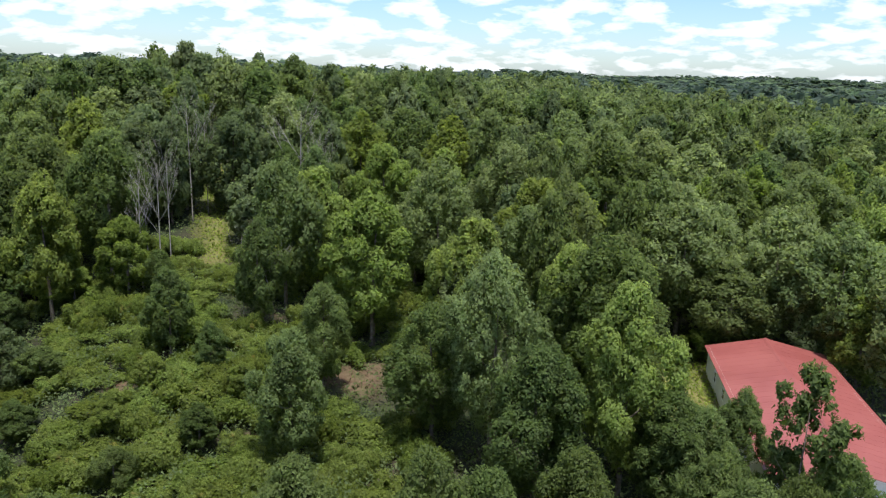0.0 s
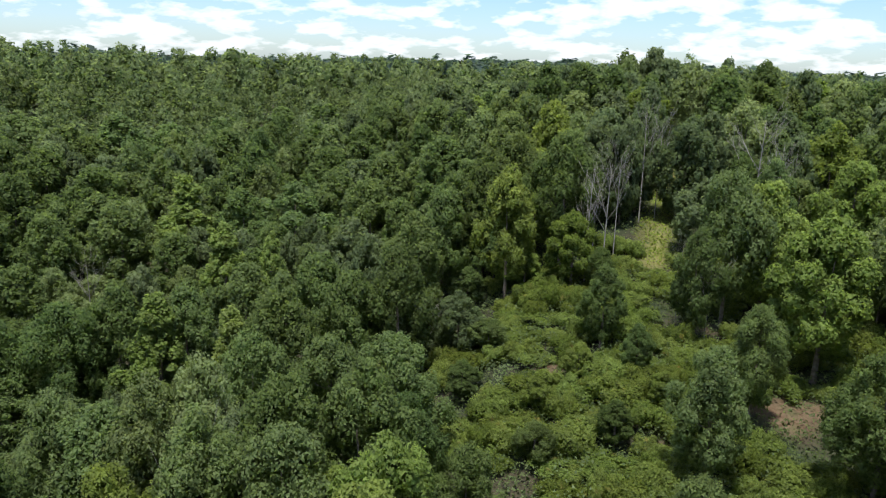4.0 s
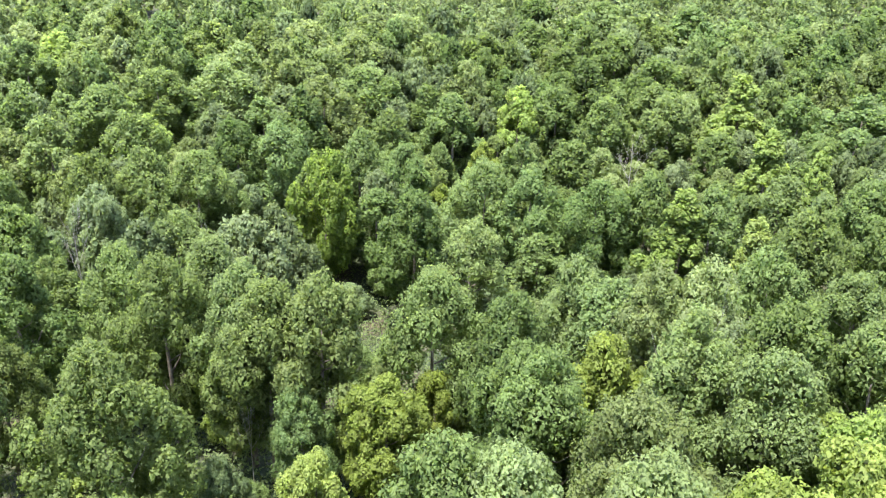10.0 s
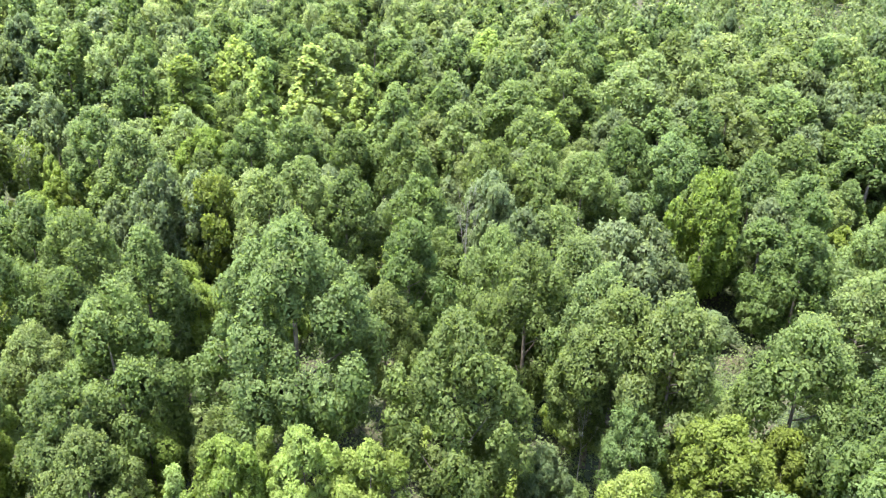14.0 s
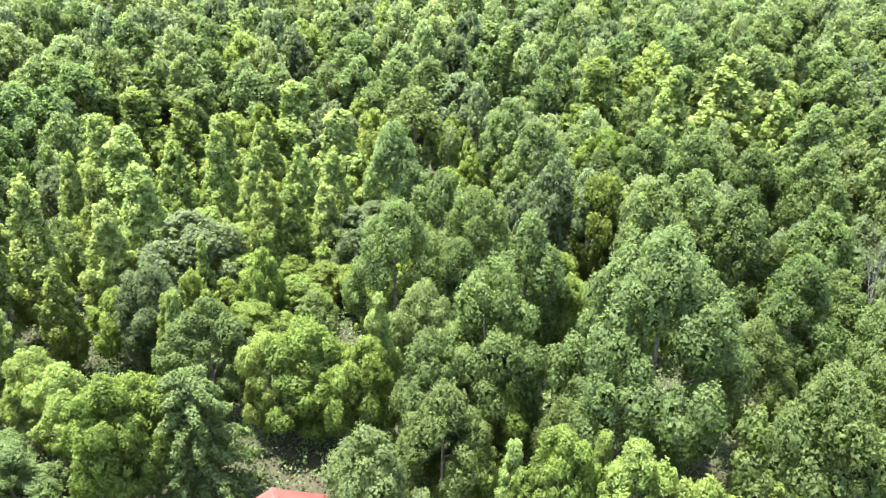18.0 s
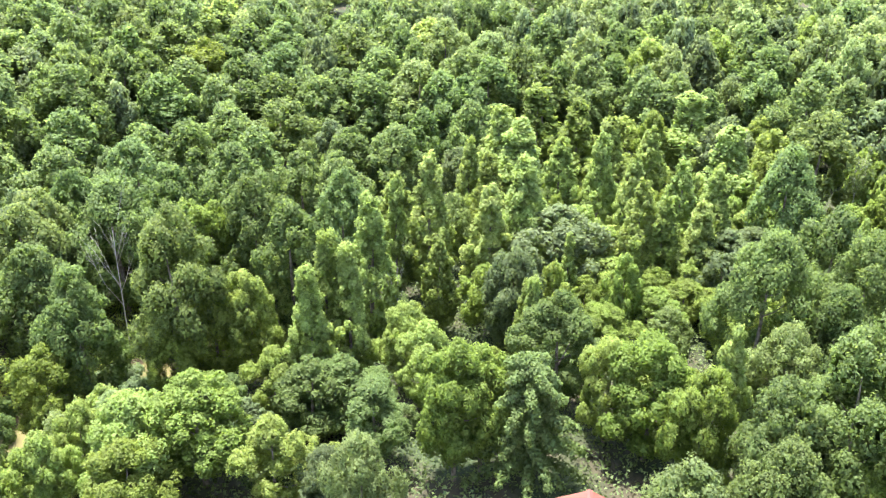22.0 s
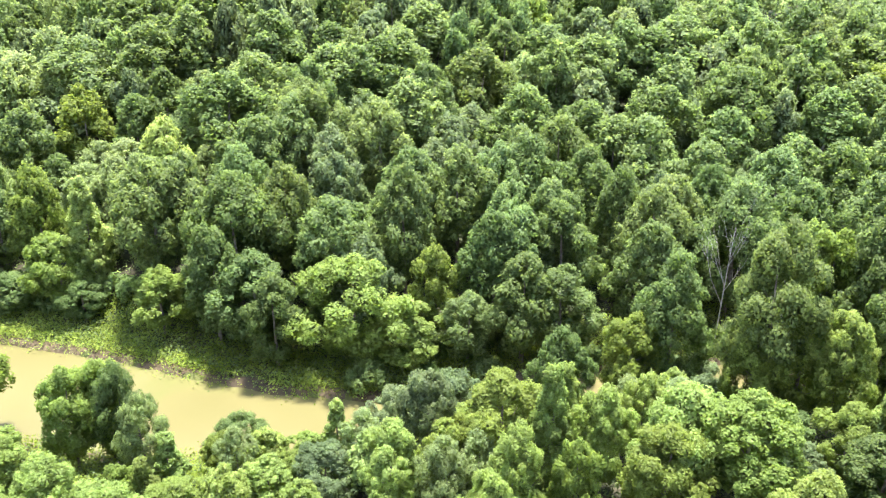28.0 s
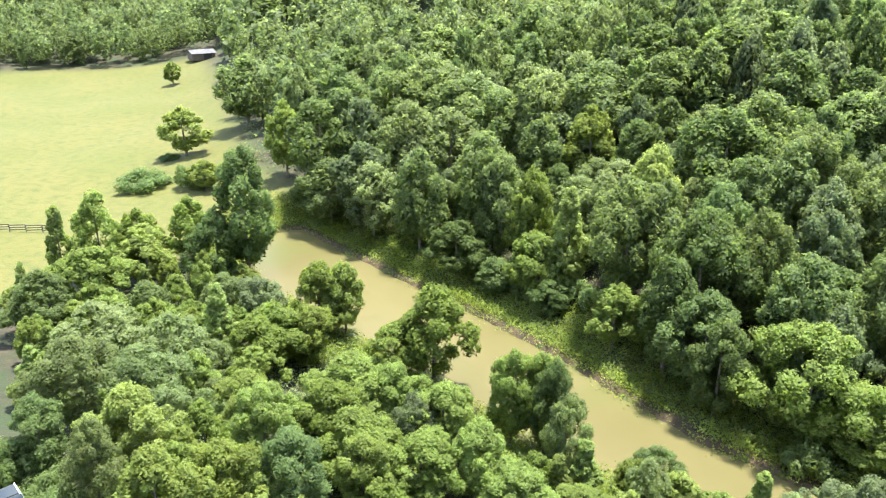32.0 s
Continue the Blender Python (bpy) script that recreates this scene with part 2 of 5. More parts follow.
def ripple(x, y, s):
    return np.sin(x * s + 1.3 * np.sin(y * s * 0.7)) * np.cos(y * s * 0.9 + 0.8 * np.sin(x * s * 0.6))


def ground(x, y):
    """Height of the ground."""
    x, y = np.asarray(x, float), np.asarray(y, float)
    r, az = np.hypot(x, y), np.degrees(np.arctan2(-x, y)) % 360
    i = np.clip(np.searchsorted(P_AZ, az, "right") - 1, 0, len(P_AZ) - 2)
    f = smooth(0, 1, (az - P_AZ[i]) / (P_AZ[i + 1] - P_AZ[i]))
    j = np.clip(np.searchsorted(P_R, r, "right") - 1, 0, len(P_R) - 2)
    g = np.clip((r - P_R[j]) / (P_R[j + 1] - P_R[j]), 0, 1)
    g = 0.5 * g + 0.5 * smooth(0, 1, g)
    z = (P_Z[i, j] * (1 - g) + P_Z[i, j + 1] * g) * (1 - f) + (P_Z[i + 1, j] * (1 - g) + P_Z[i + 1, j + 1] * g) * f
    z = z + 0.5 * ripple(x, y, 0.11) + smooth(350, 1200, r) * (9 * ripple(x, y, 0.0052) + 6 * ripple(y, x, 0.0023) - 4)
    for px, py, half, level in PADS:
        f = 1 - smooth(half, half + 9, np.hypot(x - px, y - py))
        z = z * (1 - f) + level * f
    d = polygon_distance(x, y, POND)
    bank = smooth(0, 9, d)
    return np.where(d < 0, POND_Z - 0.25 - 0.15 * np.minimum(-d, 6), (POND_Z + 0.35) * (1 - bank) + z * bank)


def ground_at(x, y):
    return float(ground(np.array([x]), np.array([y]))[0])


def plan(az, r):
    """A spot by heading and distance from under the drone."""
    return -math.sin(radians(az)) * r, math.cos(radians(az)) * r


FIELD = [(125, -29), (140, -28), (155, -23), plan(261.6, 190), plan(262.6, 260), plan(263.6, 318), plan(270, 322), plan(284, 330), plan(300, 330), plan(300, 110), plan(285, 96), plan(278, 108), plan(270, 113), plan(264, 116), (122, -16)]
LAWN = [(23, 76), (20, 72), (19.5, 60), (22, 48), (26, 46), (29, 60), (30, 72), (29, 75)]
PATH_STRIP = [plan(18.0, 91), plan(16.6, 91), plan(16.2, 112), plan(15.9, 132), plan(16.8, 134), plan(17.6, 112)]


# bare reddish earth on the brush slope: x, y, radius
BARE = [(-27.9, 61.2, 1.7), (-32.3, 52.3, 1.4), (-7.8, 66.5, 3.4), (-10.5, 72.5, 2.8), (-4.5, 68.5, 2.4), (-14.7, 55.8, 1.3), (-18.8, 77.8, 1.3), (-11.6, 82.4, 2.0)]


def bare(x, y):
    out = np.zeros(np.shape(x))
    for px, py, pr in BARE:
        out = np.maximum(out, 1 - smooth(0.5, 1.25, np.hypot((x - px), (y - py)) / pr + 0.22 * ripple(x, y, 1.3)))
    return out


def mown(x, y):
    out = np.zeros(np.shape(x))
    for poly, soft in ((FIELD, 5.0), (LAWN, 2.0), (PATH_STRIP, 1.5)):
        out = np.maximum(out, 1 - smooth(-soft, soft, polygon_distance(x, y, poly)))
    return np.maximum(out, 0.65 * (1 - smooth(2, 8, polygon_distance(x, y, POND))))


def mesh_from(name, verts, faces, mat=None, smoothed=False):
    me = bpy.data.meshes.new(name)
    me.from_pydata([tuple(v) for v in verts], [], [tuple(f) for f in faces])
    if mat:
        me.materials.append(mat)
    if smoothed:
        me.polygons.foreach_set("use_smooth", [True] * len(me.polygons))
    me.update()
    return me


rings = np.concatenate([np.arange(2, 40, 2.0), np.arange(40, 96, 1.0), np.arange(96, 140, 2.0), np.arange(140, 420, 7.0), np.geomspace(420, 4900, 36)])
N_AZ = 360
gx = np.array([-np.sin(2 * np.pi * k / N_AZ) * rings for k in range(N_AZ)])
gy = np.array([np.cos(2 * np.pi * k / N_AZ) * rings for k in range(N_AZ)])
gz = ground(gx, gy)
gv = np.stack([gx, gy, gz], 2).reshape(-1, 3)
nr = len(rings)
gf = [(k * nr + j, k * nr + j + 1, ((k + 1) % N_AZ) * nr + j + 1, ((k + 1) % N_AZ) * nr + j) for k in range(N_AZ) for j in range(nr - 1)]
gv = np.vstack([gv, [[0, 0, ground_at(0, 0)]]])
gf += [(len(gv) - 1, k * nr, ((k + 1) % N_AZ) * nr) for k in range(N_AZ)]
me = mesh_from("ground", gv, gf, GROUND, True)
a = me.attributes.new("mown", "FLOAT", "POINT")
a.data.foreach_set("value", mown(gv[:, 0], gv[:, 1]).astype(np.float32))
a = me.attributes.new("dry", "FLOAT", "POINT")
a.data.foreach_set("value", np.maximum(*[1 - smooth(-1.5, 1.5, polygon_distance(gv[:, 0], gv[:, 1], p)) for p in (LAWN, PATH_STRIP)]).astype(np.float32))
a = me.attributes.new("bare", "FLOAT", "POINT")
a.data.foreach_set("value", bare(gv[:, 0], gv[:, 1]).astype(np.float32))
tagged(new("ground", me), "rolling ground of leaf litter, scrub and mown grass", "ground", kind="structure")

bm = bmesh.new()
bm.faces.new([bm.verts.new((x, y, POND_Z)) for x, y in reversed(POND)])
bmesh.ops.recalc_face_normals(bm, faces=bm.faces)
me = bpy.data.meshes.new("water"); bm.to_mesh(me); bm.free(); me.materials.append(WATER)
tagged(new("water", me), "still muddy tan pond water between grassy banks", "pond", kind="structure")

# a lip of bare earth at the waterline
lip, n_lip = [], 0
for (x0, y0), (x1, y1) in zip(POND, POND[1:] + POND[:1]):
    n = max(2, int(math.hypot(x1 - x0, y1 - y0) / 0.8))
    out = Vector((y1 - y0, x0 - x1)).normalized()
    if polygon_distance(np.array([(x0 + x1) / 2 + out.x]), np.array([(y0 + y1) / 2 + out.y]), POND)[0] < 0:
        out = -out
    for k in range(n):
        px, py = x0 + (x1 - x0) * k / n, y0 + (y1 - y0) * k / n
        wave = 0.25 * float(ripple(np.array(px), np.array(py), 1.9)) + 0.12 * float(ripple(np.array(py), np.array(px), 4.3))
        for d, z in ((-0.35 + wave, -0.12), (0.0 + wave, 0.16), (0.5 + wave, 0.44), (1.3 + wave, 0.36)):
            lip.append((px + out.x * d, py + out.y * d, POND_Z + z))
        n_lip += 1
faces = [(4 * k + j, 4 * k + j + 1, 4 * ((k + 1) % n_lip) + j + 1, 4 * ((k + 1) % n_lip) + j) for k in range(n_lip) for j in range(3)]
tagged(new("pond_bank", mesh_from("pond_bank", lip, faces, MUD, True)), "low reddish-brown earth bank at the pond's edge", "bank", kind="structure")


# ---- trees ----
rng = np.random.default_rng(7)


# crown of a kind: foot of the leaves, how far the top narrows, boughs, their size, clumps on a bough, their size
CROWN = {
    "oak": (0.18, 0.20, 24, 0.31, 15, 0.125), "maple": (0.15, 0.30, 24, 0.30, 15, 0.12), "hickory": (0.16, 0.26, 24, 0.29, 15, 0.115),
    "beech": (0.18, 0.18, 24, 0.32, 16, 0.115), "ash": (0.16, 0.36, 24, 0.29, 14, 0.12), "willow": (0.08, 0.16, 22, 0.32, 16, 0.11),
    "locust": (0.12, 0.18, 26, 0.26, 13, 0.115), "poplar": (0.06, 0.66, 44, 0.36, 10, 0.14),
}
# the largest old trees carry more boughs
for base in ("oak", "beech", "maple", "ash", "hickory"):
    foot, narrow, boughs, bough, clumps, clump = CROWN[base]
    CROWN["big_" + base] = (foot, narrow, 44, bough * 0.74, clumps, clump * 0.78)


def lobes_for(kind, height, radius, rs):
    """The crown as clumps of foliage: rows of x, y, z, radius."""
    out = []
    if kind in ("shrub", "bush"):
        for k in range(26):
            a, d = k * 2.4 + rs.uniform(-0.4, 0.4), radius * 0.88 * math.sqrt((k + 0.3) / 26)
            q = radius * rs.uniform(0.16, 0.3)
            out.append((d * math.cos(a), d * math.sin(a), height * rs.uniform(0.3, 0.85) * (1 - 0.45 * d / radius), q))
        return np.array(out)
    if kind == "cypress":
        for k in range(48):          # drooping feathery branches
            t = (k + 0.5) / 48
            a = k * 2.39996 + rs.uniform(-0.3, 0.3)
            reach = radius * (1.05 - 0.66 * t) * rs.uniform(0.8, 1.1)
            z = height * (0.16 + 0.78 * t)
            for m in range(7):
                f = (m + 1) / 7
                out.append((math.cos(a) * reach * f, math.sin(a) * reach * f, z + reach * (0.34 * f - 0.5 * f * f), radius * (0.135 - 0.06 * f)))
        return np.array(out)
    if kind == "sapling":
        for k in range(52):          # loose tufts with gaps, leaning to one side
            t = rs.uniform(0, 1)
            a, d = rs.uniform(0, 6.28), radius * rs.uniform(0.1, 0.95) * (1 - 0.45 * t)
            out.append((0.5 * radius * (0.8 - t) + d * math.cos(a), d * math.sin(a) * 0.7, height * (0.56 + 0.43 * t), radius * rs.uniform(0.08, 0.17)))
        return np.array(out)
    base, taper, n, bough, m, clump = CROWN[kind]
    skew, twist = rs.uniform(0.05, 0.16), rs.uniform(0, 6.28)
    cz, hz = height * (base + 0.98) / 2, height * (0.98 - base) / 2
    tall = hz / radius
    boughs = [(0, 0, cz + 0.1 * hz, radius * bough * 1.25), (0, 0, cz - 0.35 * hz, radius * bough * 1.25)]
    for k in range(n):
        u = max(-0.97, min(0.97, 1 - 2 * (k + 0.5) / n + rs.uniform(-1.6, 1.6) / n))
        a = k * 2.39996 + rs.uniform(-0.6, 0.6)
        wide = (1 - abs(u) ** 2.4) ** 0.55 * (1.0 - taper * u) / (1 + 0.35 * taper)
        q = radius * bough * rs.uniform(0.6, 1.3) * (1 - (0.55 * taper if kind == "poplar" else 0.15) * max(u, 0))
        k2 = rs.uniform(0.66, 1.12) * (1 + skew * math.sin(2 * a + twist))
        d = max(0.0, radius * k2 * wide - 0.85 * q)
        boughs.append((math.cos(a) * d, math.sin(a) * d, cz + u * (hz - 0.8 * q) * rs.uniform(0.86, 1.06), q))
    boughs = np.array(boughs)
    stretch = np.array([1, 1, 1.0 + 0.2 * (tall - 1)])
    for k in range(2, len(boughs)):
        c, q = boughs[k, :3], boughs[k, 3]
        way = c - np.array([0, 0, cz - 0.3 * hz])
        way = way / np.linalg.norm(way)
        for j in range(m):
            f = 1 - 2 * (j + 0.5) / m
            a = j * 2.39996 + k
            d = np.array([math.sqrt(1 - f * f) * math.cos(a), math.sqrt(1 - f * f) * math.sin(a), f])
            if d @ way < -0.35:
                continue
            d = d + rs.normal(size=3) * 0.2
            d /= np.linalg.norm(d)
            r = radius * clump * rs.uniform(0.6, 1.5)
            p = c + d * stretch * (q - 0.35 * r)
            if (np.linalg.norm((p - boughs[:, :3]) / stretch, axis=1) < 0.72 * boughs[:, 3]).any():
                continue
            out.append((*p, r))
    return np.array(out)


def leaf_cloud(lobes, count, size, rs, droop=0.0, inner=0.2):
    """Leaves over the clumps, a triangle a leaf, and larger shaded ones inside. Gives corners (n * 3, 3) and the way each leaf is lit."""
    w = lobes[:, 3] ** 2
    pick = rs.choice(len(lobes), count * 2, p=w / w.sum())
    d = rs.normal(size=(count * 2, 3))
    d[:, 2] += 0.35
    d /= np.linalg.norm(d, axis=1)[:, None]
    # each clump bulges and dents in its own way
    ph = pick * 1.7
    dent = 1 + 0.13 * np.sin(5 * d[:, 0] + ph) * np.cos(4 * d[:, 1] - ph) + 0.10 * np.sin(7 * d[:, 2] + 2 * ph)
    at = lobes[pick, :3] + d * np.array([1, 1, 1.35]) * (lobes[pick, 3] * dent * (0.74 + 0.5 * rs.beta(2.4, 2.4, len(d))))[:, None]
    deep = np.zeros(len(at), bool)
    ax, ay, az = (np.ascontiguousarray(at[:, k], np.float32) for k in range(3))
    for lx, ly, lz, lr in lobes.astype(np.float32):
        near = np.flatnonzero(np.abs(ax - lx) < lr)
        deep[near] |= (ax[near] - lx) ** 2 + (ay[near] - ly) ** 2 + (az[near] - lz) ** 2 < (0.72 * lr) ** 2
    keep = np.flatnonzero(~deep)[:count]
    at, d = at[keep], d[keep]
    whole = at - np.array([0, 0, np.median(lobes[:, 2]) - 0.15 * np.ptp(lobes[:, 2])])
    whole /= np.linalg.norm(whole, axis=1)[:, None]
    n = d * 0.75 + rs.normal(size=at.shape) * 0.55
    n[:, 2] += 0.22
    n /= np.linalg.norm(n, axis=1)[:, None]
    t = np.cross(n, rs.normal(size=at.shape)); t /= np.linalg.norm(t, axis=1)[:, None]
    bt = np.cross(n, t)
    s = (size * rs.uniform(0.6, 1.35, len(at)))[:, None]
    v = np.stack([at + t * s * 0.75, at - t * s * 0.45 + bt * s * 0.45, at - t * s * 0.35 - bt * s * 0.48], 1)
    v[:, 0, 2] -= droop * size
    face = 0.75 * d + 0.35 * whole + 0.35 * n
    face[:, 2] += 0.3
    v, face = v.reshape(-1, 3), np.repeat(face / np.linalg.norm(face, axis=1)[:, None], 3, 0)
    # the shaded inside of the crown
    m = int(count * inner)
    pick = rs.choice(len(lobes), m, p=w / w.sum())
    d = rs.normal(size=(m, 3)); d /= np.linalg.norm(d, axis=1)[:, None]
    at = lobes[pick, :3] + d * (lobes[pick, 3] * rs.uniform(0.62, 0.84, m))[:, None]
    n = d + rs.normal(size=at.shape) * 0.3
    n /= np.linalg.norm(n, axis=1)[:, None]
    t = np.cross(n, rs.normal(size=at.shape)); t /= np.linalg.norm(t, axis=1)[:, None]
    bt = np.cross(n, t)
    s = (2.0 * size * rs.uniform(0.7, 1.3, m))[:, None]
    deep = np.stack([at + t * s * 0.75, at - t * s * 0.45 + bt * s * 0.45, at - t * s * 0.4 - bt * s * 0.45], 1).reshape(-1, 3)
    return np.vstack([v, deep]), np.vstack([face, np.repeat(n * 0.9 + np.array([0, 0, 0.15]), 3, 0)])


def leaf_mesh(name, v, face, mat, tone=None):
    me = bpy.data.meshes.new(name)
    n = len(v) // 3
    me.vertices.add(len(v)); me.vertices.foreach_set("co", v.astype(np.float32).ravel())
    me.loops.add(len(v)); me.loops.foreach_set("vertex_index", np.arange(len(v), dtype=np.int32))
    me.polygons.add(n); me.polygons.foreach_set("loop_start", np.arange(0, len(v), 3, dtype=np.int32))
    me.materials.append(mat)
    me.attributes.new("spray", "FLOAT_VECTOR", "POINT").data.foreach_set("vector", face.astype(np.float32).ravel())
    if tone is not None:
        me.attributes.new("tree_tone", "FLOAT", "POINT").data.foreach_set("value", tone.astype(np.float32))
    me.update(calc_edges=True)
    return me


def tube(points, radii, sides=6):
    """A tapered limb along points."""
    v, f = [], []
    pts = [Vector(p) for p in points]
    for k, p in enumerate(pts):
        way = (pts[min(k + 1, len(pts) - 1)] - pts[max(k - 1, 0)]).normalized()
        u = way.orthogonal().normalized(); w = way.cross(u)
        for s in range(sides):
            a = 2 * math.pi * s / sides
            v.append(p + (u * math.cos(a) + w * math.sin(a)) * radii[k])
    for k in range(len(pts) - 1):
        for s in range(sides):
            f.append((k * sides + s, k * sides + (s + 1) % sides, (k + 1) * sides + (s + 1) % sides, (k + 1) * sides + s))
    f.append(tuple(reversed(range(sides)))); f.append(tuple(range((len(pts) - 1) * sides, len(pts) * sides)))
    return v, f


def join(pieces):
    v, f = [], []
    for pv, pf in pieces:
        f += [tuple(i + len(v) for i in q) for q in pf]
        v += pv
    return v, f


def trunk_and_limbs(height, radius, rs, dead=False, top=0.8, girth=0.016):
    lean = [rs.uniform(-0.03, 0.03) * height for _ in range(2)]
    spine = [(lean[0] * (t ** 2), lean[1] * (t ** 2), height * top * t) for t in (0, 0.04, 0.3, 0.55, 0.8, 1.0)]
    w = height * girth
    trunk = tube(spine, [w * 1.5, w * 1.05, w * 0.85, w * 0.65, w * 0.4, w * 0.12], 7)
    limbs = []
    for k in range(12 if dead else 7):
        t = rs.uniform(0.35, 0.95)
        a = k * 2.4 + rs.uniform(-0.3, 0.3)
        s = Vector((lean[0] * t * t, lean[1] * t * t, height * top * t))
        reach = radius * (rs.uniform(0.35, 1.0) * (1.2 - 0.55 * t) if dead else rs.uniform(0.6, 1.0) * (1.25 - t))
        e = s + Vector((math.cos(a) * reach, math.sin(a) * reach, reach * (rs.uniform(0.5, 1.5) if dead else rs.uniform(0.5, 1.1))))
        m = (s + e) / 2 + Vector((rs.uniform(-.1, .1), rs.uniform(-.1, .1), -0.12)) * reach
        ww = w * 0.5 * (1.15 - t)
        twigs = [tube([s, m, e], [ww, ww * 0.7, ww * 0.25], 5)]
        if dead:
            for _ in range(6):
                b = m.lerp(e, rs.uniform(0, 0.9))
                e2 = b + Vector((math.cos(a) * 0.3 + rs.uniform(-0.4, 0.4), math.sin(a) * 0.3 + rs.uniform(-0.4, 0.4), rs.uniform(0.1, 0.9))) * reach * 0.8
                twigs.append(tube([b, (b + e2) / 2 + Vector((0, 0, -0.06 * reach)), e2], [ww * 0.5, ww * 0.35, ww * 0.12], 4))
        limbs.append(join(twigs))
    return trunk, limbs


SIZE = {"oak": (17, 5.0), "maple": (17, 4.6), "hickory": (15, 4.6), "poplar": (16, 3.0), "willow": (12, 4.6), "locust": (13, 4.6), "shrub": (2.6, 1.9), "beech": (17, 5.6), "bush": (2.6, 1.9), "ash": (17, 5.2), "cypress": (12, 4.6), "sapling": (15, 3.0)}
WORDS = {
    "oak": ("oak_tree", "tall broadleaf oak with a lobed mid-green crown in the forest"),
    "maple": ("maple_tree", "dark green maple with a dense rounded crown among other trees"),
    "hickory": ("hickory_tree", "yellowish green hickory with a broad leafy crown in the forest"),
    "poplar": ("tulip_poplar", "slender bright green tulip poplar with a pointed crown"),
    "willow": ("willow_tree", "grey-green willow with a soft spreading crown"),
    "locust": ("locust_tree", "bright yellow-green locust with a loose spreading crown"),
    "beech": ("beech_tree", "beech with a broad domed leafy crown in sunlit pale green"),
    "cypress": ("cypress_tree", "feathery light green tree with drooping sprays above the undergrowth"),
    "sapling": ("sapling", "tall thin young oak with sparse tufts of leaves"),
    "ash": ("ash_tree", "mid-green ash with a tall oval crown on the wooded slope"),
    "shrub": ("shrub", "low leafy green shrub on open scrub ground"),
    "bush": ("bush", "dense green bush at the foot of the trees by the pond"),
}
for base in ("oak", "beech", "maple", "ash", "hickory"):
    SIZE["big_" + base] = (19, 7.4)
    WORDS["big_" + base] = (WORDS[base][0], "large " + WORDS[base][1])
    LEAF["big_" + base] = LEAF[base]
LEAVES = {0: (24000, 0.185), 1: (8500, 0.29), 2: (14000, 0.235), 3: (5500, 0.36)}
KINDS = {}


def tree_meshes(kind, lod, variant):
    """Crown, trunk and limbs of a kind of tree, built once and shared by all trees of that kind."""
    if (kind, lod, variant) not in KINDS:
        h, r = SIZE[kind]
        count, size = LEAVES[lod]
        rs = np.random.default_rng(sum(map(ord, kind)) * 10 + lod * 3 + variant)
        if kind.startswith("big_"):
            count, size = int(count * 1.9), size * 0.98
        if kind == "poplar":
            count = int(count * 0.75)
        if kind == "sapling":
            count = int(count * 0.14)
        if kind in ("shrub", "bush"):
            count, size = int(count * 0.2), size * 0.62
        crown = leaf_mesh("crown", *leaf_cloud(lobes_for(kind, h, r, rs), count, size, rs, 0.15), LEAF[kind])
        trunk, limbs = trunk_and_limbs(h, r, rs, girth=0.008 if kind == "sapling" else 0.016)
        KINDS[kind, lod, variant] = (crown, mesh_from("trunk", *trunk, BARK, True), [mesh_from("limb", *q, BARK, True) for q in limbs[:5]])
    return KINDS[kind, lod, variant]


def part_of(name, me, parent, label=""):
    ob = new(name, me)
    ob.parent = parent
    return tagged(ob, label)


PLACED = []
COUNT = dict.fromkeys(SIZE, 0)


def plant(kind, x, y, height, radius, lod=0, turn=None, label="", sink=0.15):
    """One tree as a thing of its own: trunk, limbs and crown under an Empty at its foot."""
    if radius > 5.8 and lod in (0, 2) and "big_" + kind in SIZE:
        kind = "big_" + kind
    h, r = SIZE[kind]
    name, words = WORDS[kind]
    crown, trunk, limbs = tree_meshes(kind, lod, int(rng.integers(0, 3 if lod == 0 else 2)))
    ob = new(name)
    ob.empty_display_size = 0.5
    part_of("crown", crown, ob)
    if kind not in ("shrub", "bush"):
        part_of("trunk", trunk, ob)
        if lod == 0:
            for limb in limbs:
                part_of("limb", limb, ob)
    ob.location = (x, y, ground_at(x, y) - sink)
    ob.rotation_euler = (0, 0, rng.uniform(0, 6.28) if turn is None else turn)
    ob.scale = (radius / r, radius / r, height / h)
    tagged(ob, label or words, "bush" if kind in ("shrub", "bush") else "tree", {"shrub": "scrub shrubs", "bush": "bank bushes"}.get(kind, "forest trees"))
    PLACED.append((x, y, radius))
    COUNT[kind] += 1
    return ob


def clear(x, y, radius=0.0):
    """How far a spot lies from water, grass, path and houses (negative: inside)."""
    X, Y = np.array([x]), np.array([y])
    d = [polygon_distance(X, Y, poly)[0] for poly in (POND, FIELD, LAWN, PATH_STRIP, *FOOTPRINTS)]
    return min(d) - radius


FOOTPRINTS = [[(24, 48), (35, 46), (39, 72), (27, 73)], [(-24, -34), (-17, -37), (-11, -24), (-18, -20)], [plan(278.5, 57), plan(284, 57), plan(284, 42), plan(279, 42)], [(-24, -36), (-15, -38), (-8, -14), (-12, -12)]]
def lod_at(x, y):
    """How finely a tree is built, by its distance from the drone."""
    r = math.hypot(x, y)
    return 0 if r < 68 else 2 if r < 105 else 1 if r < 150 else 3


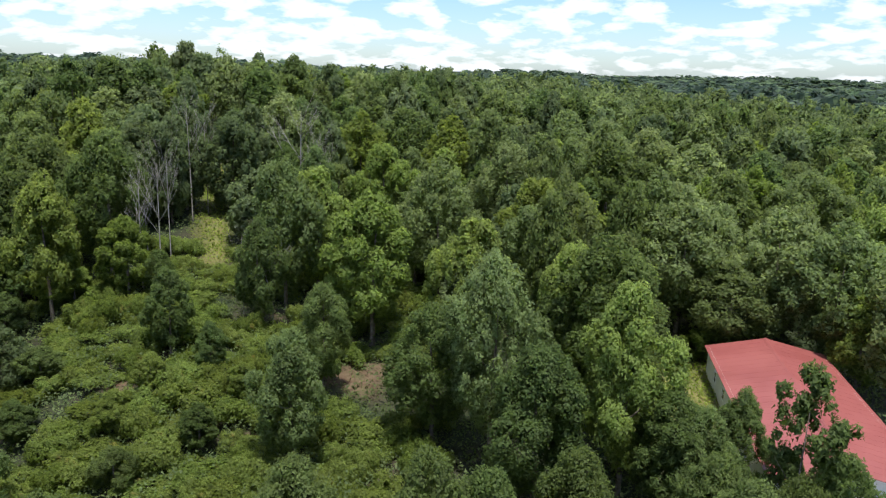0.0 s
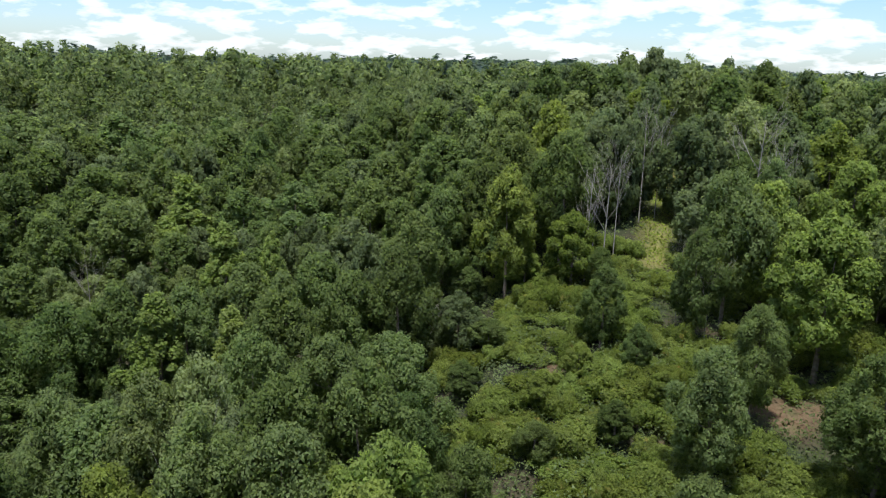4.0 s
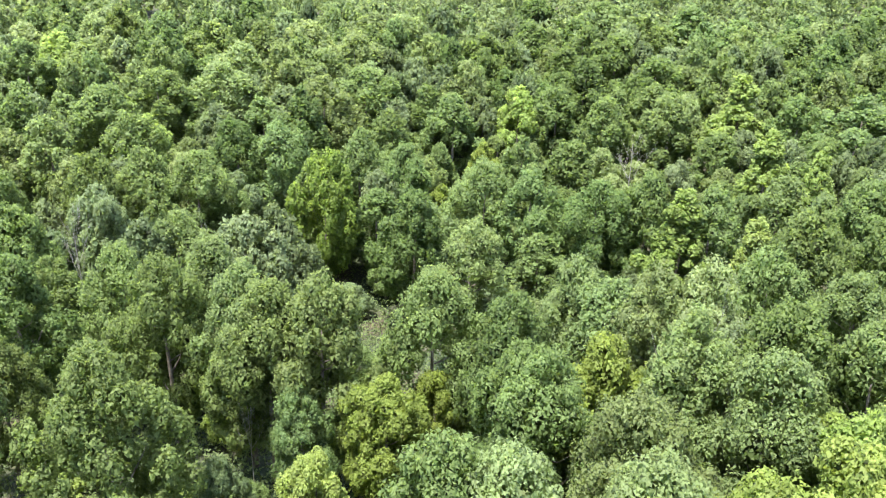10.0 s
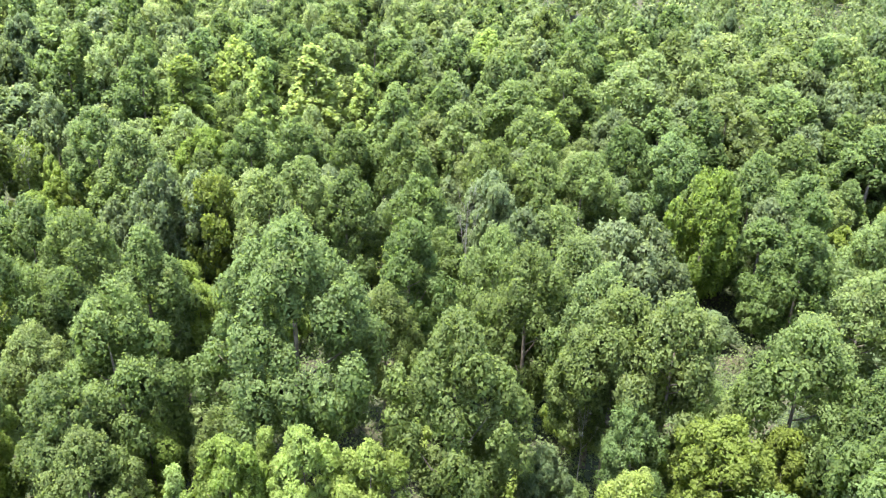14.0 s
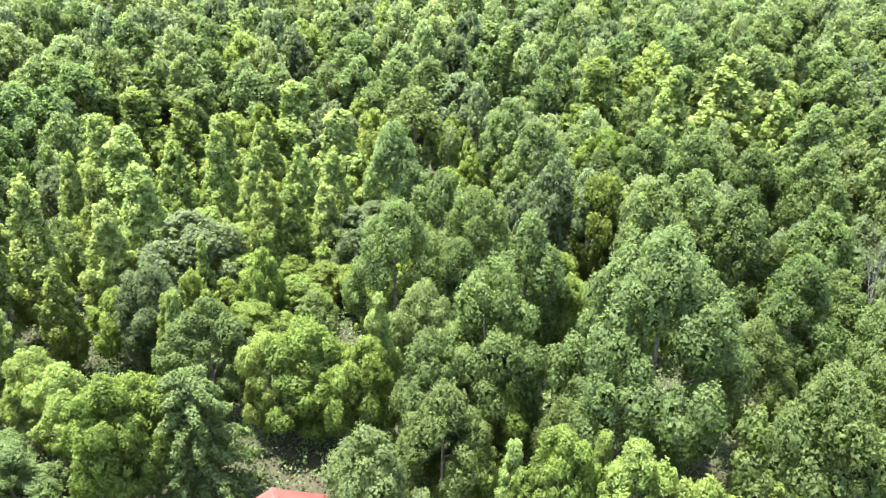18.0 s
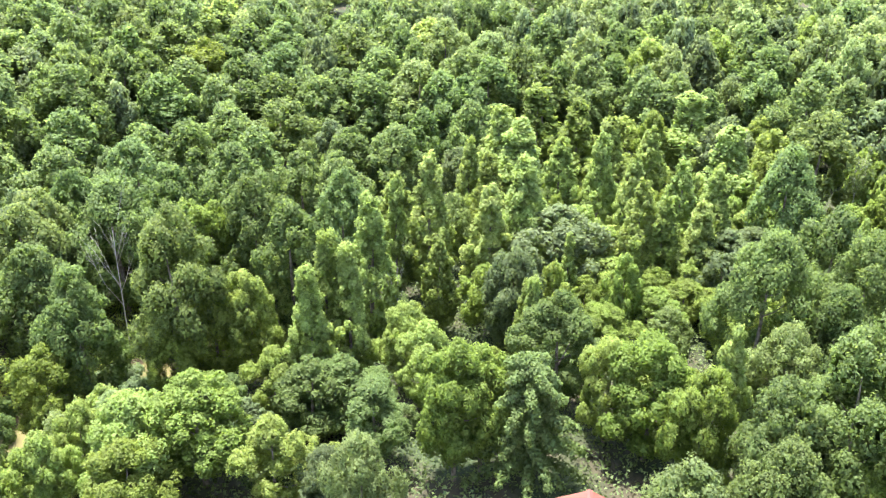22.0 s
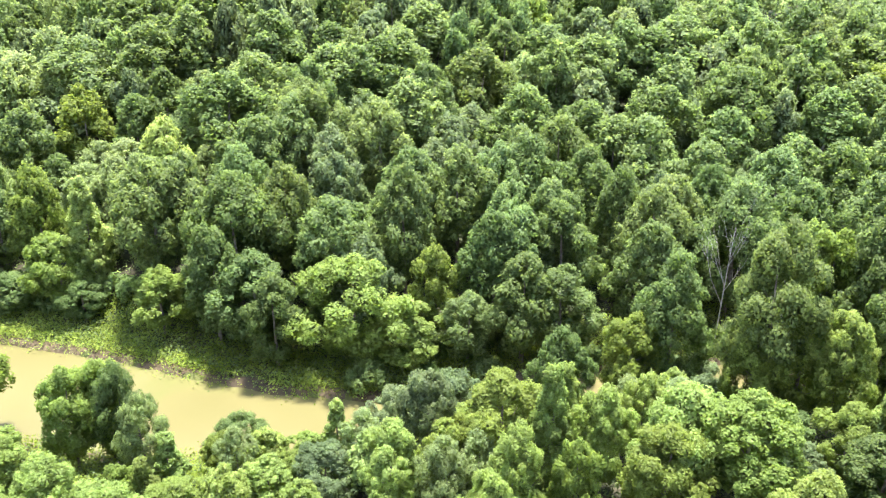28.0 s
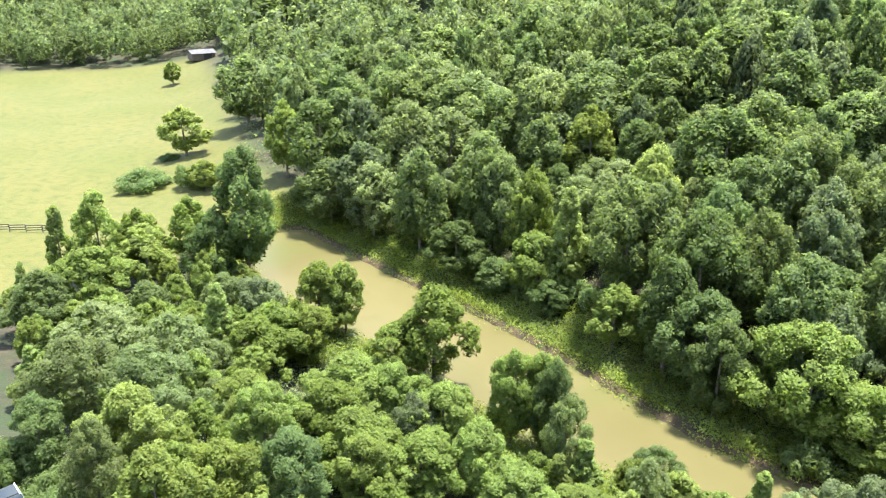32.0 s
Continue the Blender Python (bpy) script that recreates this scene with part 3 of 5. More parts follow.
# north slope
# the beeches behind the house carry sun on the crowns in their leaf colour
for kind, x, y, height, radius in [
    ("oak", 16.2, 34.9, 11.0, 2.8),
    ("oak", 19.2, 36.2, 10.0, 2.5),
    ("oak", 15.9, 38.9, 10.0, 2.5),
    ("maple", 19.9, 39.3, 10.0, 2.5),
    ("oak", 22.8, 38.8, 10.0, 2.5),
    ("maple", 15.5, 46.0, 10.0, 3.4),
    ("oak", 17.2, 45.4, 9.0, 2.5),
    ("maple", 20.8, 48.2, 9.0, 2.4),
    ("hickory", 40.1, 68.7, 10.2, 3.6),
    ("locust", 27.1, 76.3, 3.4, 2.0),
    ("beech", 30.5, 77.2, 10.5, 5.5),
    ("beech", 39.6, 73.5, 15.8, 5.6),
    ("beech", 26.5, 81.8, 17.0, 5.7),
    ("beech", 35.6, 78.3, 15.8, 5.7),
    ("beech", 44.0, 90.9, 17.0, 6.9),
    ("beech", 36.3, 109.1, 17.0, 6.5),
    ("ash", 44.8, 108.1, 17.0, 5.5),
    ("maple", 57.7, 109.8, 17.0, 6.4),
    ("hickory", 53.1, 139.2, 16.0, 5.9),
]:
    plant(kind, x, y, height, radius, lod_at(x, y))

# north slope, more
for kind, x, y, height, radius in [
    ("oak", 61.8, 138.3, 17.0, 6.9),
    ("oak", 89.5, 268.5, 17.0, 8.0),
    ("oak", 144.4, 268.1, 17.0, 8.0),
]:
    plant(kind, x, y, height, radius, lod_at(x, y))

# brush slope
# kinds with paler leaves stand here for crowns in the sun
for kind, x, y, height, radius in [
    ("oak", -0.4, 35.0, 12.0, 3.0),
    ("oak", 2.8, 35.4, 11.0, 2.8),
    ("oak", 7.5, 36.2, 12.0, 3.0),
    ("ash", 6.7, 47.5, 13.0, 4.2),
    ("hickory", 13.0, 49.3, 16.0, 4.0),
    ("beech", 4.0, 53.9, 17.0, 4.2),
    ("oak", -0.5, 56.5, 12.0, 3.9),
    ("oak", 13.5, 58.0, 17.0, 5.7),
    ("hickory", 11.0, 61.5, 16.0, 4.0),
    ("hickory", 2.8, 68.4, 16.0, 4.0),
    ("beech", 13.0, 82.0, 17.0, 4.4),
    ("beech", -0.5, 85.0, 17.0, 4.5),
    ("hickory", 11.3, 87.8, 16.0, 4.7),
    ("beech", 24.6, 86.6, 17.0, 4.5),
    ("hickory", -7.8, 97.2, 16.0, 4.3),
    ("beech", 8.1, 98.7, 17.0, 4.3),
    ("maple", 22.2, 103.7, 17.0, 5.0),
    ("beech", 6.8, 117.8, 17.0, 4.6),
    ("hickory", 0.8, 118.5, 16.0, 5.2),
]:
    plant(kind, x, y, height, radius, lod_at(x, y))

# brush slope, more
for kind, x, y, height, radius in [
    ("oak", -6.3, 122.3, 17.0, 5.3),
    ("beech", 31.9, 120.9, 17.0, 5.7),
    ("beech", 19.0, 124.1, 17.0, 6.4),
    ("ash", -4.5, 146.9, 17.0, 4.4),
    ("ash", -12.9, 158.5, 17.0, 5.4),
    ("beech", 33.2, 158.6, 17.0, 6.1),
    ("hickory", 30.2, 302.5, 16.0, 8.0),
    ("hickory", 13.3, 316.2, 16.0, 8.0),
]:
    plant(kind, x, y, height, radius, lod_at(x, y))

# north west hollow
for kind, x, y, height, radius in [
    ("oak", -7.4, 35.7, 12.0, 3.2),
    ("ash", -11.1, 52.8, 12.0, 3.4),
    ("oak", -23.4, 49.8, 4.0, 1.8),
    ("maple", -18.6, 54.4, 4.0, 1.9),
    ("hickory", -25.7, 55.9, 4.0, 2.0),
    ("hickory", -16.7, 60.2, 4.0, 1.7),
    ("oak", -10.2, 62.7, 11.0, 2.8),
    ("hickory", -24.4, 60.2, 4.0, 1.7),
    ("maple", -20.4, 63.8, 5.0, 1.9),
    ("maple", -24.6, 65.5, 9.0, 2.2),
    ("hickory", -7.0, 74.2, 16.0, 5.3),
    ("ash", -18.4, 73.7, 12.0, 3.0),
    ("beech", -16.9, 79.2, 17.0, 4.2),
    ("oak", -29.5, 76.5, 6.0, 1.9),
    ("hickory", -13.9, 82.3, 16.0, 4.4),
    ("hickory", -33.3, 77.7, 9.0, 3.2),
    ("hickory", -38.9, 77.2, 5.0, 2.8),
    ("oak", -37.3, 83.0, 17.0, 4.2),
    ("hickory", -42.8, 87.0, 9.0, 3.5),
]:
    plant(kind, x, y, height, radius, lod_at(x, y))

# north west hollow, more
for kind, x, y, height, radius in [
    ("willow", -34.5, 94.9, 14.0, 3.6),
    ("willow", -37.5, 93.8, 14.0, 4.4),
    ("willow", -28.3, 101.1, 14.0, 4.9),
    ("willow", -34.2, 99.8, 14.0, 4.1),
    ("willow", -27.5, 109.1, 14.0, 3.7),
    ("hickory", -47.9, 101.8, 16.0, 4.9),
    ("hickory", -12.5, 113.8, 16.0, 4.9),
    ("maple", -31.8, 132.2, 17.0, 5.0),
    ("hickory", -23.5, 168.9, 16.0, 6.4),
    ("hickory", -31.1, 170.7, 16.0, 5.8),
]:
    plant(kind, x, y, height, radius, lod_at(x, y))

# west valley
for kind, x, y, height, radius in [
    ("hickory", -18.0, 18.7, 16.0, 4.0),
    ("hickory", -18.3, 23.1, 16.0, 4.0),
    ("hickory", -21.0, 27.4, 16.0, 4.0),
    ("hickory", -23.9, 28.2, 13.0, 3.2),
    ("ash", -26.4, 25.9, 17.0, 4.2),
    ("oak", -26.2, 32.2, 17.0, 4.2),
    ("oak", -29.8, 29.6, 17.0, 4.2),
    ("willow", -33.0, 29.1, 14.0, 4.1),
    ("oak", -22.7, 38.3, 9.0, 2.6),
    ("ash", -26.6, 37.5, 13.0, 3.2),
    ("ash", -35.5, 39.3, 17.0, 4.7),
    ("oak", -39.8, 35.7, 17.0, 4.2),
    ("oak", -34.3, 45.5, 14.0, 4.7),
    ("maple", -35.0, 57.7, 4.0, 2.2),
    ("oak", -49.6, 48.6, 17.0, 4.7),
    ("oak", -47.2, 55.7, 17.0, 4.2),
    ("oak", -36.4, 65.0, 4.0, 2.1),
    ("ash", -44.6, 60.3, 17.0, 4.2),
    ("poplar", -57.3, 49.2, 14.0, 2.9),
]:
    plant(kind, x, y, height, radius, lod_at(x, y))

# west valley, more
for kind, x, y, height, radius in [
    ("willow", -41.0, 66.3, 7.0, 3.2),
    ("willow", -46.4, 65.8, 9.0, 4.0),
    ("oak", -48.1, 68.3, 17.0, 4.2),
    ("oak", -58.0, 62.9, 17.0, 4.4),
    ("hickory", -40.9, 76.2, 16.0, 4.0),
    ("willow", -54.8, 67.6, 16.0, 4.0),
    ("ash", -46.5, 77.1, 5.0, 2.9),
    ("ash", -45.1, 80.7, 9.0, 3.3),
    ("maple", -50.6, 77.4, 17.0, 4.2),
    ("maple", -47.7, 82.2, 17.0, 4.2),
    ("willow", -61.9, 73.4, 16.0, 5.8),
    ("maple", -50.8, 83.2, 17.0, 4.2),
    ("poplar", -70.7, 67.8, 17.0, 3.1),
    ("oak", -46.4, 88.0, 17.0, 4.2),
    ("poplar", -77.0, 65.3, 17.0, 4.5),
    ("hickory", -56.5, 92.6, 12.0, 4.8),
    ("oak", -71.2, 88.4, 17.0, 5.9),
    ("oak", -54.4, 100.2, 17.0, 5.0),
    ("ash", -84.7, 86.4, 17.0, 7.5),
]:
    plant(kind, x, y, height, radius, lod_at(x, y))

# west valley, more
for kind, x, y, height, radius in [
    ("maple", -67.3, 101.8, 17.0, 5.8),
    ("maple", -91.0, 81.3, 17.0, 5.5),
    ("maple", -82.4, 94.6, 17.0, 6.1),
    ("maple", -77.2, 100.2, 17.0, 5.4),
    ("maple", -91.9, 103.6, 17.0, 6.4),
    ("maple", -75.2, 121.1, 17.0, 6.1),
    ("maple", -94.1, 115.5, 17.0, 5.6),
    ("maple", -118.4, 102.3, 17.0, 6.9),
    ("maple", -107.1, 116.9, 17.0, 6.9),
    ("maple", -102.7, 141.7, 17.0, 7.4),
    ("maple", -131.8, 130.5, 17.0, 7.4),
    ("maple", -129.1, 142.1, 17.0, 7.8),
]:
    plant(kind, x, y, height, radius, lod_at(x, y))

# near ridge
# pale beeches imitate the sun patch on these crowns
for kind, x, y, height, radius in [
    ("beech", -20.0, 15.0, 17.0, 4.2),
    ("beech", -23.2, 10.6, 17.0, 4.2),
    ("oak", -24.8, 8.0, 17.0, 4.2),
    ("beech", -25.2, 17.2, 17.0, 4.2),
    ("oak", -31.3, 15.6, 17.0, 4.2),
    ("oak", -34.1, 15.5, 17.0, 4.2),
    ("oak", -30.7, 24.0, 17.0, 4.2),
    ("hickory", -33.8, 20.4, 16.0, 4.0),
    ("ash", -42.4, 18.0, 17.0, 4.2),
    ("beech", -38.9, 26.4, 17.0, 4.2),
    ("beech", -36.9, 29.1, 17.0, 4.2),
    ("ash", -42.5, 25.4, 17.0, 5.5),
    ("beech", -46.3, 24.8, 17.0, 4.5),
    ("oak", -61.4, 21.4, 17.0, 4.9),
    ("poplar", -62.0, 43.9, 17.0, 4.2),
    ("maple", -62.3, 47.8, 17.0, 4.2),
    ("maple", -74.4, 41.0, 17.0, 6.1),
    ("maple", -72.8, 46.8, 17.0, 4.2),
    ("maple", -79.8, 34.7, 17.0, 4.5),
]:
    plant(kind, x, y, height, radius, lod_at(x, y))

# near ridge, more
for kind, x, y, height, radius in [
    ("oak", -85.0, 30.9, 17.0, 4.5),
    ("willow", -83.7, 57.4, 14.0, 3.7),
    ("maple", -94.0, 46.8, 17.0, 5.5),
    ("ash", -98.2, 41.2, 17.0, 4.8),
    ("oak", -108.8, 59.4, 17.0, 5.4),
    ("maple", -104.0, 68.4, 17.0, 5.8),
    ("poplar", -99.8, 77.7, 18.0, 5.5),
    ("hickory", -118.9, 48.7, 16.0, 5.3),
    ("maple", -116.8, 54.7, 17.0, 5.6),
    ("oak", -120.0, 75.0, 17.0, 6.8),
    ("maple", -132.6, 63.4, 17.0, 6.8),
    ("oak", -142.8, 50.7, 17.0, 6.4),
    ("ash", -125.2, 86.2, 17.0, 4.6),
    ("oak", -135.7, 75.0, 17.0, 5.8),
    ("oak", -148.9, 62.5, 17.0, 6.8),
    ("maple", -131.3, 99.1, 17.0, 7.2),
    ("ash", -155.5, 75.9, 17.0, 7.2),
    ("oak", -152.2, 89.4, 17.0, 8.0),
    ("maple", -155.5, 103.8, 17.0, 8.0),
]:
    plant(kind, x, y, height, radius, lod_at(x, y))

# near ridge, more
for kind, x, y, height, radius in [
    ("maple", -176.3, 74.8, 17.0, 8.0),
    ("oak", -171.4, 89.8, 17.0, 8.0),
]:
    plant(kind, x, y, height, radius, lod_at(x, y))

# west wood
for kind, x, y, height, radius in [
    ("hickory", -33.8, 3.3, 11.0, 2.8),
    ("willow", -39.0, -1.8, 8.0, 2.1),
    ("hickory", -40.0, 8.8, 12.0, 3.7),
    ("ash", -41.9, 3.4, 11.0, 2.8),
    ("hickory", -44.3, 8.1, 10.0, 3.2),
    ("oak", -45.2, 5.3, 17.0, 4.2),
    ("hickory", -43.6, 13.0, 10.0, 2.6),
    ("oak", -46.5, 1.9, 17.0, 4.2),
    ("oak", -46.6, 13.6, 17.0, 4.2),
    ("ash", -49.0, 0.6, 17.0, 4.2),
    ("locust", -51.0, -0.5, 9.0, 2.4),
    ("oak", -54.8, 8.8, 9.0, 2.2),
    ("ash", -64.5, -2.0, 17.0, 4.4),
    ("willow", -70.5, 2.2, 17.0, 4.6),
    ("willow", -73.9, 4.7, 16.0, 4.6),
    ("oak", -74.4, -4.7, 17.0, 4.2),
    ("maple", -75.5, 19.6, 17.0, 4.2),
    ("locust", -85.8, 11.3, 18.0, 4.6),
    ("oak", -91.0, -2.9, 17.0, 4.5),
]:
    plant(kind, x, y, height, radius, lod_at(x, y))

# west wood, more
# the sunny patch on the hilltop is painted by planting pale beeches
for kind, x, y, height, radius in [
    ("willow", -91.0, 19.2, 14.0, 3.5),
    ("maple", -92.7, 22.8, 17.0, 4.4),
    ("ash", -99.4, 18.1, 17.0, 5.3),
    ("ash", -101.7, 7.5, 17.0, 5.2),
    ("maple", -104.0, 1.8, 17.0, 4.6),
    ("maple", -110.7, 24.9, 17.0, 5.1),
    ("ash", -117.4, 12.2, 17.0, 5.4),
    ("maple", -116.9, 36.5, 17.0, 5.8),
    ("beech", -122.9, 16.4, 17.0, 6.3),
    ("oak", -125.7, -8.3, 17.0, 6.5),
    ("oak", -128.2, 24.6, 17.0, 6.6),
    ("beech", -131.0, 0.9, 17.0, 6.8),
    ("beech", -135.8, 18.4, 17.0, 6.8),
    ("beech", -139.4, 4.8, 17.0, 6.6),
    ("ash", -144.8, -7.6, 17.0, 6.1),
    ("beech", -143.2, 25.7, 17.0, 7.2),
    ("oak", -150.0, 0.6, 17.0, 6.3),
    ("ash", -144.5, 42.1, 17.0, 6.3),
    ("beech", -150.0, 17.8, 17.0, 7.5),
]:
    plant(kind, x, y, height, radius, lod_at(x, y))

# west wood, more
for kind, x, y, height, radius in [
    ("beech", -158.1, 37.7, 17.0, 8.0),
    ("beech", -160.7, 32.5, 17.0, 7.9),
]:
    plant(kind, x, y, height, radius, lod_at(x, y))

# valley gap
for kind, x, y, height, radius in [
    ("hickory", -32.2, -11.0, 11.0, 2.8),
    ("hickory", -32.2, -14.9, 11.0, 2.8),
    ("oak", -37.8, -7.4, 17.0, 4.2),
    ("ash", -41.3, -19.1, 20.0, 7.0),
    ("oak", -51.1, -15.9, 13.0, 3.2),
    ("oak", -54.3, -5.1, 17.0, 4.2),
    ("maple", -58.4, -15.8, 17.0, 4.2),
    ("oak", -60.4, -8.6, 17.0, 4.2),
    ("oak", -66.9, -14.9, 14.0, 3.5),
    ("willow", -73.6, -8.1, 16.0, 4.5),
    ("oak", -66.2, -33.1, 17.0, 4.2),
    ("ash", -70.8, -26.2, 17.0, 4.5),
    ("oak", -74.5, -19.3, 17.0, 4.2),
    ("oak", -72.3, -31.7, 17.0, 4.2),
    ("willow", -82.0, -13.1, 16.0, 4.0),
    ("maple", -80.9, -41.7, 17.0, 4.2),
    ("oak", -90.4, -14.1, 17.0, 4.2),
    ("oak", -92.1, -8.8, 17.0, 4.3),
    ("maple", -87.4, -31.7, 17.0, 4.2),
]:
    plant(kind, x, y, height, radius, lod_at(x, y))

# valley gap, more
for kind, x, y, height, radius in [
    ("maple", -85.0, -37.7, 17.0, 4.5),
    ("oak", -90.4, -25.8, 17.0, 4.2),
    ("maple", -103.0, -20.6, 17.0, 4.6),
    ("oak", -106.4, -10.9, 17.0, 5.2),
    ("poplar", -96.8, -47.9, 19.0, 4.2),
    ("maple", -106.4, -31.6, 17.0, 4.6),
    ("maple", -111.6, -25.6, 17.0, 4.9),
    ("poplar", -111.2, -38.0, 17.0, 3.9),
    ("oak", -117.0, -15.5, 17.0, 6.1),
    ("poplar", -108.9, -45.3, 19.0, 5.4),
    ("maple", -122.8, -34.3, 17.0, 5.2),
    ("willow", -128.4, -32.7, 14.0, 4.6),
    ("maple", -128.5, -37.9, 17.0, 6.8),
    ("maple", -125.8, -48.9, 17.0, 5.3),
    ("ash", -136.5, -28.9, 17.0, 6.4),
    ("oak", -140.1, -19.5, 17.0, 7.1),
    ("ash", -135.4, -44.4, 17.0, 5.6),
    ("oak", -127.9, -62.9, 17.0, 5.9),
    ("hickory", -144.8, -25.2, 16.0, 6.1),
]:
    plant(kind, x, y, height, radius, lod_at(x, y))

# poplar stand
for kind, x, y, height, radius in [
    ("beech", -21.9, -25.4, 11.9, 3.8),
    ("hickory", -30.7, -18.7, 11.0, 2.8),
    ("poplar", -29.2, -21.1, 10.0, 1.4),
    ("poplar", -33.6, -17.8, 10.0, 1.4),
    ("oak", -28.8, -26.3, 12.0, 3.0),
    ("hickory", -30.0, -24.9, 8.0, 2.4),
    ("ash", -30.7, -28.7, 14.0, 3.7),
    ("oak", -36.2, -22.2, 9.0, 2.2),
    ("hickory", -34.2, -26.0, 9.0, 2.5),
    ("locust", -29.5, -34.6, 11.0, 2.8),
    ("oak", -35.9, -28.7, 17.0, 4.2),
    ("oak", -38.0, -27.7, 9.0, 2.4),
    ("poplar", -32.7, -36.5, 13.0, 1.8),
    ("oak", -38.9, -38.1, 12.0, 3.0),
    ("maple", -45.9, -33.0, 17.0, 4.2),
    ("hickory", -48.2, -30.4, 12.0, 3.0),
    ("oak", -41.8, -44.4, 17.0, 4.2),
    ("ash", -45.7, -40.4, 14.0, 3.5),
    ("oak", -49.6, -42.0, 17.0, 4.2),
]:
    plant(kind, x, y, height, radius, lod_at(x, y))

# poplar stand, more
for kind, x, y, height, radius in [
    ("hickory", -56.3, -37.2, 10.0, 3.9),
    ("hickory", -45.9, -52.2, 7.0, 3.9),
    ("ash", -52.6, -49.2, 17.0, 4.6),
    ("locust", -67.3, -39.5, 15.0, 3.8),
    ("willow", -65.0, -44.0, 16.0, 4.0),
    ("willow", -68.2, -41.8, 14.0, 4.4),
    ("willow", -57.0, -64.4, 8.0, 4.8),
    ("ash", -61.0, -64.8, 17.0, 4.7),
    ("maple", -73.9, -53.2, 17.0, 4.5),
    ("locust", -85.2, -50.4, 13.0, 4.3),
    ("maple", -78.5, -61.1, 17.0, 4.4),
    ("oak", -76.0, -76.7, 17.0, 5.6),
    ("poplar", -94.1, -58.0, 20.0, 4.9),
    ("ash", -98.4, -67.8, 17.0, 5.7),
    ("maple", -84.8, -89.8, 17.0, 5.3),
    ("ash", -115.4, -67.1, 17.0, 5.4),
    ("maple", -90.8, -105.3, 17.0, 5.9),
]:
    plant(kind, x, y, height, radius, lod_at(x, y))

# south wood
for kind, x, y, height, radius in [
    ("cypress", -19.2, -39.6, 11.0, 4.2),
    ("hickory", -14.5, -41.6, 12.0, 3.4),
    ("hickory", -16.6, -41.8, 11.0, 3.0),
    ("locust", -28.9, -39.6, 11.0, 4.4),
    ("locust", -26.9, -42.2, 10.0, 2.8),
    ("maple", -25.8, -48.6, 11.0, 4.0),
    ("poplar", -25.6, -53.7, 11.0, 1.5),
    ("poplar", -25.8, -55.3, 10.0, 1.6),
    ("willow", -26.6, -59.9, 11.0, 3.7),
    ("hickory", -34.2, -55.8, 6.0, 3.6),
    ("hickory", -40.7, -57.6, 6.0, 3.6),
    ("hickory", -44.7, -58.4, 6.0, 3.6),
    ("poplar", -28.2, -71.1, 14.0, 3.0),
    ("hickory", -38.4, -67.3, 6.0, 3.6),
    ("hickory", -40.5, -66.6, 6.0, 3.6),
    ("willow", -35.9, -69.8, 11.0, 6.3),
    ("poplar", -43.7, -66.4, 15.0, 2.8),
    ("poplar", -45.8, -65.0, 13.0, 2.6),
    ("poplar", -49.1, -63.2, 12.0, 2.6),
]:
    plant(kind, x, y, height, radius, lod_at(x, y))

# south wood, more
for kind, x, y, height, radius in [
    ("willow", -51.7, -61.7, 9.0, 4.4),
    ("poplar", -33.1, -73.4, 16.0, 3.5),
    ("hickory", -46.7, -67.4, 6.0, 3.6),
    ("poplar", -51.8, -64.8, 15.0, 2.9),
    ("oak", -27.3, -81.0, 11.0, 2.8),
    ("hickory", -41.8, -75.7, 9.0, 3.6),
    ("poplar", -31.5, -80.5, 15.0, 2.9),
    ("poplar", -52.0, -71.6, 15.0, 3.0),
    ("poplar", -48.1, -75.5, 15.0, 2.8),
    ("poplar", -31.3, -86.5, 17.0, 2.6),
    ("poplar", -46.4, -80.6, 16.0, 2.9),
    ("poplar", -42.8, -84.2, 16.0, 3.2),
    ("poplar", -39.1, -89.3, 17.0, 5.0),
    ("poplar", -56.4, -85.6, 16.0, 3.5),
    ("poplar", -66.0, -81.7, 16.0, 4.5),
    ("poplar", -53.6, -91.4, 16.0, 3.5),
    ("poplar", -40.1, -98.7, 17.0, 3.9),
    ("maple", -37.7, -104.9, 17.0, 4.2),
    ("poplar", -52.4, -99.0, 16.0, 4.2),
]:
    plant(kind, x, y, height, radius, lod_at(x, y))

# south wood, more
for kind, x, y, height, radius in [
    ("poplar", -49.8, -107.5, 17.0, 4.9),
    ("poplar", -70.1, -96.8, 16.0, 5.1),
    ("ash", -39.5, -113.3, 17.0, 6.3),
    ("maple", -37.4, -117.7, 17.0, 5.5),
    ("maple", -46.6, -120.3, 17.0, 6.3),
    ("maple", -62.1, -114.8, 17.0, 5.5),
    ("maple", -43.9, -126.1, 17.0, 5.8),
    ("beech", -50.4, -130.1, 17.0, 7.1),
    ("hickory", -76.4, -119.7, 16.0, 5.4),
    ("hickory", -88.3, -118.7, 16.0, 5.6),
    ("beech", -45.4, -141.4, 17.0, 6.4),
]:
    plant(kind, x, y, height, radius, lod_at(x, y))

